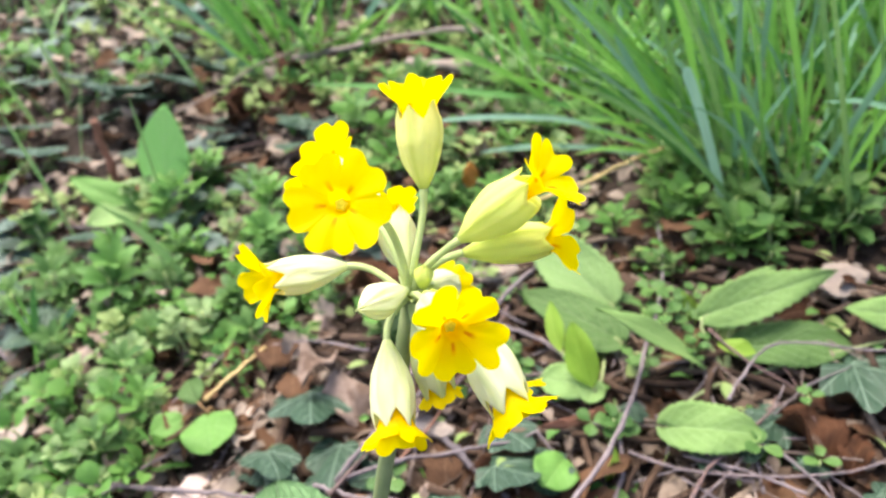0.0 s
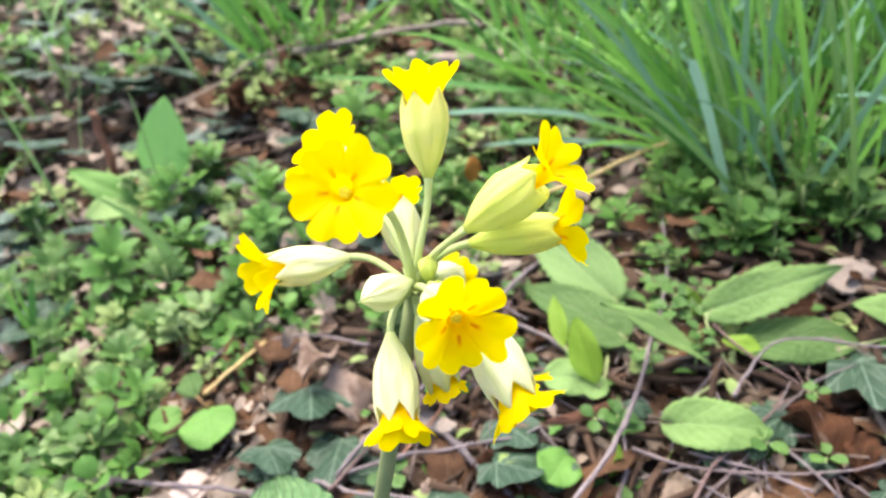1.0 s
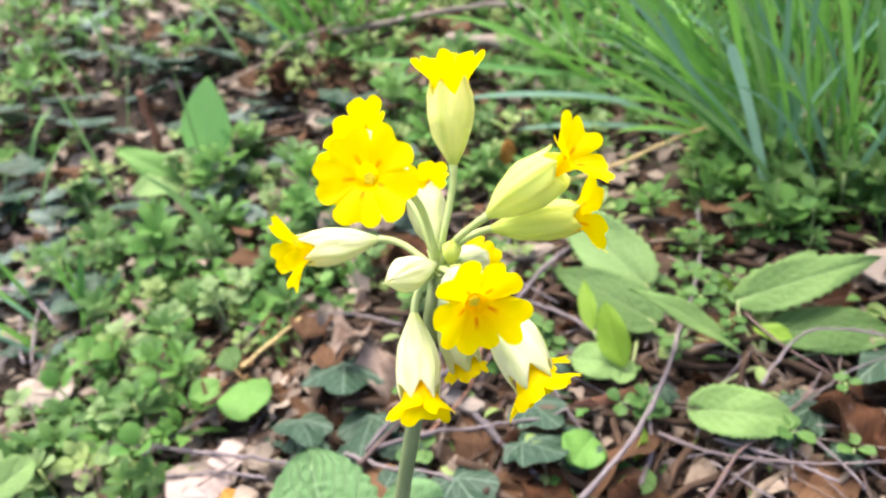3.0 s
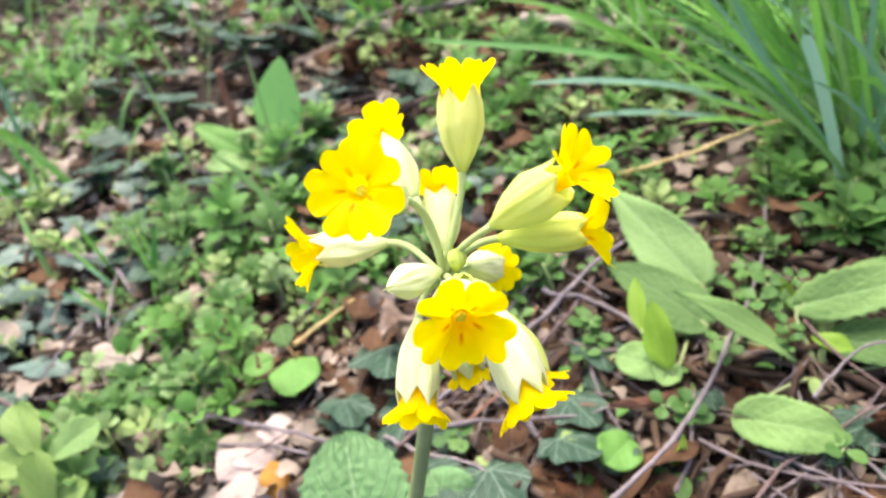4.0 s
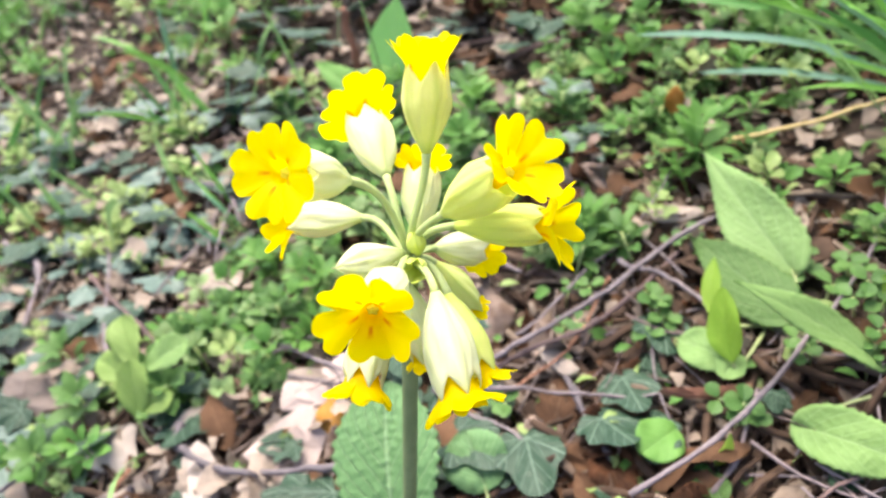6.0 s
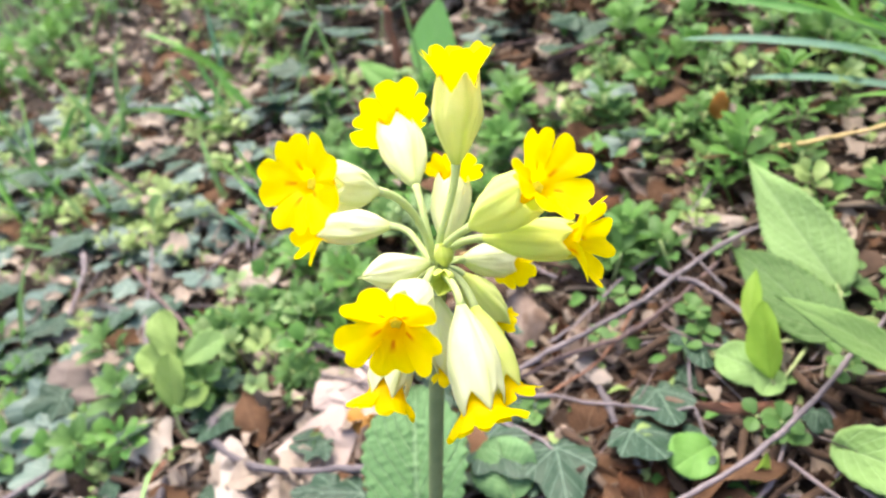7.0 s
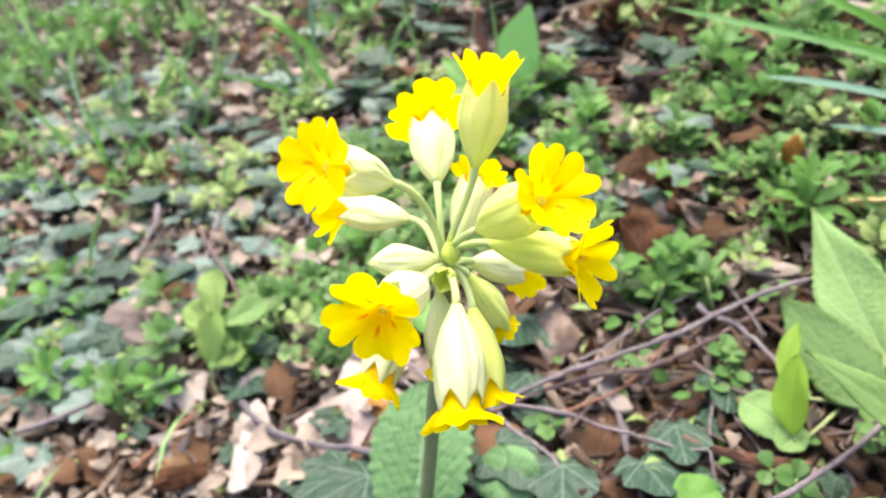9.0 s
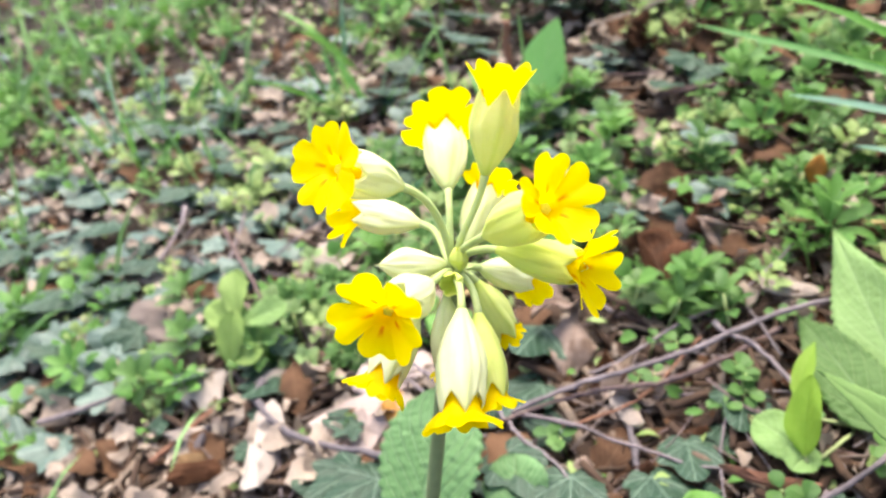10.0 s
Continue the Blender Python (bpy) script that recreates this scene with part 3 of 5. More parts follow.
floret((3.0, -3.5, 150), (5.2, -8.5, 153.2), (0.3, -0.5, 0.3), 0, 3.0, 10, 2.4, 1.0, 17, 0.35, False)


def bracts():
    for k in range(7):
        t = 2 * math.pi * k / 7 + 0.3
        d = Vector((math.cos(t), math.sin(t), 0.5))
        data = leaf_data(0.006, 0.0017, 0.3, 0.9, 0, 6, 2, 0.1, 0.3)
        m = TO_LOCAL @ frame_along(HUB - Vector((0, 0, 0.001)), HUB + d * 0.006, (0, 0, 1))
        part("bract", mesh_from("bract", *data[:2], STALK, data[2]), cowslip, matrix=m)


bracts()


def basal_leaf(base, tip, face, length, width, seed):
    data = leaf_data(length, width, 0.62, 0.62, 0, 120, 24, 0.10, 0.12, 0.035, 15, 0.02, 0.0004, seed, 0.03, 11)
    m = TO_LOCAL @ frame_along(base, tip, face)
    part("basal_leaf", mesh_from("basal_leaf", *data[:2], PRIMROSE_LEAF, data[2]), cowslip, "wrinkled grey-green basal leaf", m)


basal_leaf((-0.036, -0.006, 0.0), (-0.056, 0.046, 0.036), (0.2, -0.7, 0.7), 0.066, 0.039, 3)


# ---- placed leaves of the herbs beside the cowslip ----
def v_mm(p):
    return Vector(p) * MM


def herb_plant(name, foot, label, category="plant", group=""):
    f = v_mm(foot)
    f.z = ground_z(f.x, f.y) - 0.001
    return empty_at(name, Matrix.Translation(f), label, category, group)


def add_leaf(plant, base, tip, face, width, material, stalk=True, stalk_material=None, seed=0, **shape):
    """A leaf of a plant, given in mm, with its stalk down to the plant's foot."""
    away = Matrix.Translation(-plant.matrix_basis.translation)
    b, t = v_mm(base), v_mm(tip)
    opts = dict(widest=0.4, sharp=0.8, heart=0.06, nu=60, nv=14, arch=0.06, fold=0.12, teeth=0.03, tooth_n=13, wave=0.05, thick=0.0003, puff=0.017, ribs=6)
    opts.update(shape)
    data = leaf_data((t - b).length * 1.03, width * MM, seed=seed, **opts)
    leaf = part("leaf", mesh_from("leaf", data[0], data[1], material, data[2]), plant, matrix=away @ frame_along(b, t, face))
    if stalk:
        foot = plant.matrix_basis.translation
        d = (t - b).normalized()
        pts = curve_points(foot, foot + Vector((0, 0, 0.012)), b - d * 0.010, b + d * 0.001, 8)
        v, f, u = tube_data([away @ p for p in pts], [0.0008, 0.0008, 0.0007, 0.0007, 0.0007, 0.0006, 0.0006, 0.0006, 0.0005], 7)
        part("leaf_stalk", mesh_from("leaf_stalk", v, f, stalk_material or STEM, u), plant)
    return leaf


UPV = (0, -0.35, 0.93)
seedling = herb_plant("bellflower_seedling", (72, 112, 0), "young woodland herb with toothed light green leaves", group="seedlings")
OVATE = dict(widest=0.24, sharp=1.15, heart=0.09, teeth=0.035, tooth_n=17, nu=72)
add_leaf(seedling, (78.5, 132, 33.5), (41, 181, 50.5), (-0.25, -0.65, 0.7), 27, YOUNG_LEAF, seed=1, **dict(OVATE, heart=0.04))
# Lies under the first leaf, whose shade is in this leaf's material colour.
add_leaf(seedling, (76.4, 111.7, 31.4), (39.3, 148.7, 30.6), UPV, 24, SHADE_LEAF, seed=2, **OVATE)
add_leaf(seedling, (107, 98, 29), (60, 83, 71.5), (0.2, -0.1, 0.95), 17, YOUNG_LEAF, seed=3, heart=0.06, widest=0.28, sharp=0.8, arch=0.03)
add_leaf(seedling, (61.1, 84.5, 31.1), (55.5, 102.5, 49), (-0.3, -0.9, 0.3), 13, BUD_LEAF, seed=4, thick=0.0, heart=0.0, fold=0.3, teeth=0.0, arch=0.06, widest=0.42, sharp=0.7)
add_leaf(seedling, (52.1, 105.4, 31.3), (50.5, 126, 42), (-0.3, -0.9, 0.3), 8, BUD_LEAF, seed=5, thick=0.0, heart=0.0, fold=0.35, teeth=0.0, arch=0.04, sharp=0.9)
add_leaf(seedling, (59.1, 87.4, 30.2), (42.3, 93.7, 28.6), UPV, 16, YOUNG_LEAF, seed=6, heart=0.14, widest=0.45, sharp=0.5, stalk=False)
add_leaf(seedling, (61.7, 89.4, 29.8), (59.0, 79.7, 28.3), UPV, 11, YOUNG_LEAF, seed=7, heart=0.14, widest=0.45, sharp=0.5, stalk=False)
seedling2 = herb_plant("bellflower_seedling", (118, 92, 0), "low herb with toothed pale leaves spread over litter", group="seedlings")
add_leaf(seedling2, (112.6, 112.2, 41.3), (163.3, 116.6, 55.7), (0.05, -0.6, 0.8), 19, YOUNG_LEAF, seed=8, heart=0.07, widest=0.27, sharp=0.95, teeth=0.055)
add_leaf(seedling2, (87, 64, 30), (115, 57, 31), (0, -0.4, 0.9), 20, YOUNG_LEAF, seed=9, heart=0.22, widest=0.32, sharp=0.55, teeth=0.03)
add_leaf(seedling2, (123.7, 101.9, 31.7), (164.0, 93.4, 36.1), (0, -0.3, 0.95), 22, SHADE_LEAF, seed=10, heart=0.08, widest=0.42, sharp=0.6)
add_leaf(seedling2, (126.4, 92.4, 36.9), (114.1, 99.8, 36.1), UPV, 8, BUD_LEAF, seed=11, thick=0.0, heart=0.0, sharp=0.5, stalk=False)
add_leaf(seedling2, (113.8, 122.6, 27), (106.8, 126.7, 42), (0.3, -0.9, 0.2), 7, BUD_LEAF, seed=12, thick=0.0, heart=0.0, fold=0.5)
add_leaf(seedling2, (194, 92, 46), (162, 100, 50), (0, -0.4, 0.9), 16, YOUNG_LEAF, seed=13, heart=0.0)
add_leaf(seedling2, (128, 120, 38), (150, 137, 44), (0, -0.4, 0.9), 13, YOUNG_LEAF, seed=14)
seedling3 = herb_plant("bellflower_seedling", (45, 55, 0), "small round-leaved seedling among brown litter", group="seedlings")
add_leaf(seedling3, (46, 60, 21), (37, 46, 24), UPV, 17, ROUND_LEAF, seed=15, heart=0.03, widest=0.5, sharp=0.5, stalk=False)
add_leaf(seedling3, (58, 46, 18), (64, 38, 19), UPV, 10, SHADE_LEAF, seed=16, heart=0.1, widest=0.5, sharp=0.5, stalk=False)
add_leaf(seedling3, (60, 52, 16), (63, 56, 30), (0.5, -0.8, 0.2), 6, BUD_LEAF, seed=17, thick=0.0, heart=0, fold=0.4)
round_herb = herb_plant("round_leaved_herb", (-96, 106, 0), "round-leaved herb with a thin brown stalk", group="round-leaved herbs")
add_leaf(round_herb, (-98.5, 104, 10), (-92.5, 84, 9), UPV, 23, ROUND_LEAF, seed=21, heart=0.001, widest=0.5, sharp=0.5, teeth=0.0, stalk_material=CHIP_BROWN)
add_leaf(round_herb, (-109, 103, 9), (-122, 97, 8), UPV, 12, ROUND_LEAF, seed=22, heart=0.001, widest=0.5, sharp=0.6, teeth=0.0, stalk_material=CHIP_BROWN)
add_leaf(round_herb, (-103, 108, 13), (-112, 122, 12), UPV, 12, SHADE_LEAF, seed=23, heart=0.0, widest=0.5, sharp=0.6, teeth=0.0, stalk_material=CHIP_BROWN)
tall_herb = herb_plant("arum_shoot", (-166, 293, 0), "fresh herb with one tall upright oval leaf", group="tall-leaved herbs")
add_leaf(tall_herb, (-165, 278, 12), (-157, 301, 69), (0.15, -0.9, 0.4), 29, OVAL_LEAF, seed=24, thick=0.0, heart=0.0, widest=0.5, teeth=0.0, fold=0.18)
add_leaf(tall_herb, (-164, 270, 4), (-222, 290, 30), (-0.1, -0.5, 0.85), 21, ROUND_LEAF, seed=25, heart=0.0, teeth=0.0)
add_leaf(tall_herb, (-174, 282, 10), (-205, 258, 16), UPV, 24, YOUNG_LEAF, seed=26, heart=0.0, widest=0.5)
add_leaf(tall_herb, (-160, 286, 8), (-128, 274, 20), UPV, 20, YOUNG_LEAF, seed=27, heart=0.0, widest=0.5)
lime_herb = herb_plant("lime_green_shoot", (-178, 22, 0), "yellow-green young shoot with wedge-shaped leaves", group="lime shoots")
WEDGE = dict(heart=0, fold=0.22, teeth=0.05, tooth_n=5, widest=0.66, sharp=0.45, puff=0.02, ribs=5)
add_leaf(lime_herb, (-184, 26, -6), (-190, 42, 16), (0.35, -0.6, 0.7), 15, LIME_LEAF, seed=28, **WEDGE)
add_leaf(lime_herb, (-192, 43, 8), (-208, 60, 22), (0.3, -0.6, 0.7), 16, LIME_LEAF, seed=29, stalk=False, **WEDGE)
add_leaf(lime_herb, (-189, 43, 8), (-172, 60, 14), (0.1, -0.5, 0.85), 15, YOUNG_LEAF, seed=30, stalk=False, **WEDGE)
add_leaf(lime_herb, (-193, 40, 4), (-216, 44, 8), (0.1, -0.5, 0.85), 14, LIME_LEAF, seed=31, stalk=False, **WEDGE)
add_leaf(lime_herb, (-186, 30, -4), (-170, 38, 2), (0.1, -0.5, 0.85), 11, LIME_LEAF, seed=33, stalk=False, **WEDGE)
small_cowslip = herb_plant("cowslip_rosette", (-15, 22, 0), "small round wrinkled leaf beside the cowslip", group="rosettes")
add_leaf(small_cowslip, (-14, 27, 10), (-26, 43, 18), (0.2, -0.5, 0.8), 24, PRIMROSE_LEAF, seed=32, heart=0.05, widest=0.5, sharp=0.5, puff=0.03, ribs=9)


# ---- ivy ----
IVY_MESHES = []
for k in range(8):
    d = ivy_data(0.036, k, 0.45 + 0.13 * (k % 4), 0.05 + 0.03 * (k % 3))
    IVY_MESHES.append(mesh_from("ivy_leaf", d[0], d[1], IVY, d[2]))


def ivy_leaf(x, y, size, turn, rise=5.0, lean=(8, 0), kind=0):
    """An ivy leaf lying near the ground; x, y, size and rise in mm, turn: where its tip points, in degrees from +x."""
    px, py = x * MM, y * MM
    m = Matrix.Translation((px, py, SLOPE_X * px + SLOPE_Y * py + rise * MM)) @ pose(0, 0, 0, lean[0], lean[1], turn - 90)
    ob = part("ivy_leaf", IVY_MESHES[kind % 8], matrix=m @ pose(0, 0, 0) @ Matrix.Scale(size / 36.0, 4))
    return tagged(ob, "dark green ivy leaf with pale veins on the litter", "leaf", "ivy leaves")


ivy_leaf(-5, 48, 36, -62, 10, (14, 0), 0)
ivy_leaf(24, 80, 29, -58, 6, (16, 5), 1)
ivy_leaf(33, 110, 29, -75, 4, (16, -5), 2)
ivy_leaf(-55, 110, 40, -82, 8, (20, -6), 3)
ivy_leaf(-76, 88, 34, -70, 3, (14, 0), 4)
ivy_leaf(-40, 84, 34, -95, 4, (18, 4), 5)
ivy_leaf(-20, 46, 32, -110, 6, (16, 0), 6)
ivy_leaf(160, 84, 46, -55, 5, (16, 0), 7)
ivy_leaf(-34, 52, 36, -85, 5, (18, 0), 2)
ivy_leaf(-20, 68, 22, 200, 4, (10, 0), 3)
ivy_leaf(-373, 32, 52, -75, 10, (20, 0), 1)
ivy_leaf(-430, 90, 54, -40, 8, (18, 0), 4)
ivy_leaf(-257, 62, 34, -85, 8, (16, 8), 6)
ivy_leaf(-255, 96, 40, -70, 8, (14, 8), 5)
ivy_leaf(-320, 36, 26, -60, 8, (14, 4), 0)
ivy_leaf(-300, 288, 44, -80, 10, (22, 4), 1)
ivy_leaf(-515, 212, 58, -90, 10, (22, 0), 2)
ivy_leaf(-453, 250, 56, -70, 10, (24, -6), 3)
ivy_leaf(-459, 208, 48, -110, 10, (20, 6), 5)
ivy_leaf(-368, 176, 46, -80, 10, (20, 0), 7)
ivy_leaf(-254, 286, 42, -60, 10, (24, 0), 4)
ivy_leaf(-382, 140, 44, -95, 10, (20, 5), 6)
for k, (x, y) in enumerate(((-300, 410), (-262, 428), (-222, 425), (-196, 445), (-160, 440), (-238, 385), (-282, 372), (-330, 385), (-205, 405), (-250, 450))):
    ivy_leaf(x, y, 40 + 5 * (k % 4), -60 - 13 * (k % 5), 9 + 3 * (k % 3), (24 + 4 * (k % 3), 9 * (k % 3) - 9), k)


# ---- twigs and straw ----
def twig(points, radius, seed, label="thin grey-brown dead twig on the litter", taper=0.6, material=None, name="twig", lift=2.5):
    rng = random.Random(seed)
    pts = []
    for x, y, *z in points:
        px, py = x * MM, y * MM
        pts.append((px, py, (z[0] * MM) if z else SLOPE_X * px + SLOPE_Y * py + (lift + 4.0) * MM))
    line = smooth_points(pts, 5)
    line = [p + Vector((rng.uniform(-1, 1), rng.uniform(-1, 1), rng.uniform(-0.6, 0.6))) * radius * MM * 0.4 for p in line]
    n = len(line)
    radii = [radius * MM * 0.86 * (1 - (1 - taper) * i / n) * rng.uniform(0.88, 1.14) * (1.35 if rng.random() < 0.12 else 1) for i in range(n)]
    v, f, u = tube_data(line, radii, 8, 0.06, rng)
    base = sum((Vector(p) for p in v), Vector()) / len(v)
    ob = part(name, mesh_from(name, [p - base for p in v], f, material or TWIG, u), matrix=Matrix.Translation(base))
    return tagged(ob, label, "twig", "twigs")


twig([(60, 176, 38), (50, 162, 36), (31, 138, 36), (16, 113, 35), (-3, 92, 31), (-22, 80, 22), (-40, 62, 14)], 1.2, 1, taper=0.9)
twig([(60, 192, 27), (49, 174, 26), (36, 149, 26), (27, 127, 26), (16, 108, 26), (6, 94, 26), (-9, 86, 22), (-23, 78, 17), (-42, 56, 13)], 1.15, 2, taper=0.9)
twig([(12, 134, 28), (17, 130, 28), (28, 129, 28), (43, 121, 27), (54, 110, 25), (68, 96, 24), (76, 89, 22), (85, 78, 20), (104, 48, 22)], 1.35, 3)
twig([(37, 27, 30), (56, 47, 33), (72, 72, 35), (84, 97, 37), (95, 120, 37), (106, 151, 38), (112, 186, 42)], 1.15, 4)
twig([(-40, 62, 13), (-16, 67, 17), (6, 67, 20), (14, 69, 20)], 0.95, 5)
twig([(11, 69, 19), (29, 70, 21), (39, 73, 22)], 0.8, 12)
twig([(-8, 92, 13), (4, 77, 13), (14, 63, 13), (26, 47, 13)], 1.6, 6, "dark rotting stick among ivy leaves", 0.9, DARK_STICK)
twig([(-48, 62, 12), (-41, 59, 12), (-27, 53, 14), (-13, 50, 15), (4, 42, 14)], 1.1, 32)
twig([(-20, 66, 13), (-5, 81, 17), (3, 96, 19), (9, 128, 23)], 0.75, 33, "thin red-brown dead stalk", 0.7, RED_WOOD)
twig([(-22, 92, 18), (-14, 102, 20), (-1, 129, 24), (10, 144, 27), (19, 166, 31), (25, 187, 36)], 0.9, 34)
twig([(-273, -44, -30), (-242, -14, -22), (-233, 17, -18), (-226, 44, -12)], 1.6, 8)
twig([(-300, 112, -15), (-268, 96, -14), (-230, 80, -10), (-205, 66, -8)], 1.5, 7)
twig([(-170, -26, -21), (-172, -12, -20), (-176, 2, -18)], 2.2, 35, "dark rotting stick in the litter", 0.9, DARK_STICK)
twig([(-188, -27, -23), (-186, -10, -21), (-183, 8, -18)], 1.6, 36, "brown peeled strip of wood", 0.8, RED_WOOD)
twig([(-164, 30), (-158, 20), (-126, 14), (-87, 21), (-60, 30)], 1.9, 9, "dark bent dead twig on wood chips", 0.8, DARK_STICK, lift=8)
twig([(-196, 88, -10), (-178, 87, -9), (-142, 81, -3), (-104, 70, 4), (-82, 63, 9), (-55, 56, 11)], 1.35, 10)
twig([(108, 70), (114, 77), (134, 92), (172, 80), (226, 74)], 0.7, 11, lift=9)
twig([(112, 106), (121, 88), (133, 72)], 0.7, 13, "thin red-brown dead stalk", lift=7)
twig([(70, 60), (92, 48), (140, 40), (180, 52)], 0.6, 14, lift=2)
twig([(80, 30), (95, 48), (128, 70)], 0.9, 15, lift=3)
twig([(60, 40), (66, 54), (70, 80)], 1.1, 16, lift=2)
twig([(96, 66), (120, 50), (130, 30)], 0.8, 17, lift=3)
twig([(-240, 60), (-262, 80), (-300, 128), (-330, 150)], 1.6, 18, lift=5)
twig([(-100, 426), (-60, 428), (15, 424), (40, 410)], 2.6, 19, "grey weathered dead branch", 0.8, BARK, lift=9)
twig([(-176, 372), (-150, 392), (-120, 425), (-60, 440)], 1.0, 20, "thin pale dry stalk", 0.8, BARK, lift=12)
twig([(-10, 388), (25, 372), (80, 338)], 5.5, 21, "pale barkless piece of branch", 0.8, BARK, lift=5)
twig([(-90, 300), (-40, 315), (10, 300)], 1.5, 22, lift=5)
twig([(-300, 200), (-250, 190), (-215, 160)], 1.5, 23, lift=5)
twig([(-420, 140), (-360, 120), (-320, 60)], 2.0, 24, lift=5)
twig([(-102, 110), (-92, 122), (-78, 137)], 1.1, 25, "thin yellow-brown dry stalk", 0.8, STRAW, lift=8)
twig([(121, 217, 64), (105, 214, 60), (82, 209, 52), (60, 206, 46), (46, 204, 43)], 1.05, 26, "long dry yellow grass straw", 0.9, STRAW, "straw")
twig([(45, 206, 41), (36, 205, 38), (22, 201, 38), (14, 199, 36)], 1.3, 37, "curled brown dry stalk", 0.7, CHIP_BROWN, "dead_stalk")
twig([(-30, 128), (-60, 140), (-95, 140)], 0.8, 27, lift=4)
twig([(20, 108), (40, 100), (58, 104)], 0.7, 28, lift=4)
twig([(0, 160), (18, 150), (40, 128)], 0.8, 29, lift=4)


def fine_twigs():
    """Thin broken sticks strewn over the bare litter."""
    rng = random.Random(77)
    for k in range(155):
        if k >= 110:
            x, y = rng.uniform(-420, -70), rng.uniform(50, 330)
        elif k < 62:
            x, y = rng.uniform(-40, 150), rng.uniform(25, 130)
        else:
            x, y = rng.uniform(-260, -60), rng.uniform(-20, 90)
        a, ln = rng.uniform(0, math.pi), rng.uniform(8, 26) if k >= 62 else rng.uniform(10, 34)
        bend = rng.uniform(-0.5, 0.5)
        dx, dy = math.cos(a) * ln, math.sin(a) * ln
        twig([(x - dx, y - dy), (x - dy * bend * 0.3, y + dx * bend * 0.3), (x + dx, y + dy)], rng.uniform(0.3, 0.75) * (1.3 if k >= 110 else 1), 200 + k,
             "fine pale dead stick on the litter", 0.6, STICK if rng.random() < 0.5 else TWIG, lift=rng.uniform(-3, 2) + (6 if k >= 110 else 0))


STICK = plain_material("dry_stick", (0.085, 0.060, 0.050), (0.21, 0.165, 0.145), 420, 0.75, 0.8, 0.0005)
fine_twigs()


# ---- dead leaves and wood chips ----
DEAD_MESHES, PALE_MESHES = [], []
for k in range(9):
    rng = random.Random(100 + k)
    d = leaf_data(0.040, rng.uniform(0.020, 0.030), rng.uniform(0.4, 0.6), 0.8, 0, 14, 8, rng.uniform(-0.35, 0.42), rng.uniform(-1.1, 1.2), 0.06, 6, rng.uniform(0.16, 0.32), 0.0003, k, 0.02, 7)
    DEAD_MESHES.append(mesh_from("dead_leaf", d[0], d[1], DEAD, d[2]))
    PALE_MESHES.append(mesh_from("dead_leaf", d[0], d[1], DEAD_PALE, d[2]))


def dead_leaf(x, y, size, turn, rise=2.0, tip=(0, 0), kind=0, pale=False, label=""):
    px, py = x * MM, y * MM
    m = Matrix.Translation((px, py, SLOPE_X * px + SLOPE_Y * py + rise * MM)) @ pose(0, 0, 0, tip[0], tip[1], turn) @ Matrix.Scale(size / 40.0, 4)
    ob = part("dead_leaf", (PALE_MESHES if pale else DEAD_MESHES)[kind % 9], matrix=m)
    return tagged(ob, label or ("pale dry curled leaf in the litter" if pale else "brown dry curled leaf in the litter"), "dead leaf", "dead leaves")


def wood_chip(x, y, length, width, turn, seed, rise=3.0, tip=(0, 0), label="pale broken flake of bark on the ground", material=None):
    """An angular flake with a broken outline."""
    rng = random.Random(seed)
    n = 13
    ring = []
    for k in range(n):
        t = 2 * math.pi * k / n
        r = rng.uniform(0.84, 1.08)
        c, s = math.cos(t), math.sin(t)
        ring.append((0.5 * length * MM * r * abs(c) ** 0.7 * (1 if c > 0 else -1), 0.5 * width * MM * r * abs(s) ** 0.7 * (1 if s > 0 else -1)))
    verts, faces, uvs = [], [], []
    thick = rng.uniform(0.9, 1.8) * MM
    for z, k in ((-thick, 1.0), (0, 1.0), (thick * 0.25, 0.90), (thick * 0.45, 0.5)):
        for x0, y0 in ring:
            verts.append(Vector((x0 * k, y0 * k, z + rng.uniform(-0.2, 0.2) * MM + 14 * x0 * x0)))
            uvs.append((0.5 + x0 / (length * MM), 0.5 + y0 / (width * MM)))
    for i in range(3):
        for k in range(n):
            j = (k + 1) % n
            faces.append((i * n + k, i * n + j, (i + 1) * n + j, (i + 1) * n + k))
    faces.append(tuple(range(n))[::-1])
    faces.append(tuple(3 * n + k for k in range(n)))
    px, py = x * MM, y * MM
    m = Matrix.Translation((px, py, SLOPE_X * px + SLOPE_Y * py + rise * MM)) @ pose(0, 0, 0, tip[0], tip[1], turn)
    ob = part("bark_flake", mesh_from("bark_flake", verts, faces, material or BARK, uvs, False), matrix=m)
    return tagged(ob, label, "bark flake", "bark flakes")


wood_chip(-201, 16, 25, 24, 35, 1, 5, (16, 4), material=CHIP)
wood_chip(-136, 4, 48, 17, -52, 2, 5, (8, 0), material=CHIP)
wood_chip(-160, 38, 28, 16, 30, 3, 4, (8, 0), material=CHIP)
wood_chip(-108, 64, 30, 20, 10, 4, 3, (10, 0))
wood_chip(-106, 31, 36, 27, 60, 5, 4, (10, -6), "dull pinkish flake of bark", CHIP_PINK)
wood_chip(-108, 55, 26, 17, 20, 27, 7, (14, 6), "ragged pale pinkish flake of bark", CHIP_PINK)
wood_chip(-100, 72, 18, 14, 70, 28, 5, (10, 8), "ragged pale pinkish flake of bark", CHIP_PINK)
wood_chip(-102, 14, 34, 14, 10, 6, 3)
wood_chip(-158, -20, 26, 11, 60, 7, 8, (30, 20), "dark red-brown splinter of wood", DEAD)
wood_chip(-176, 2, 40, 9, 55, 8, 2)
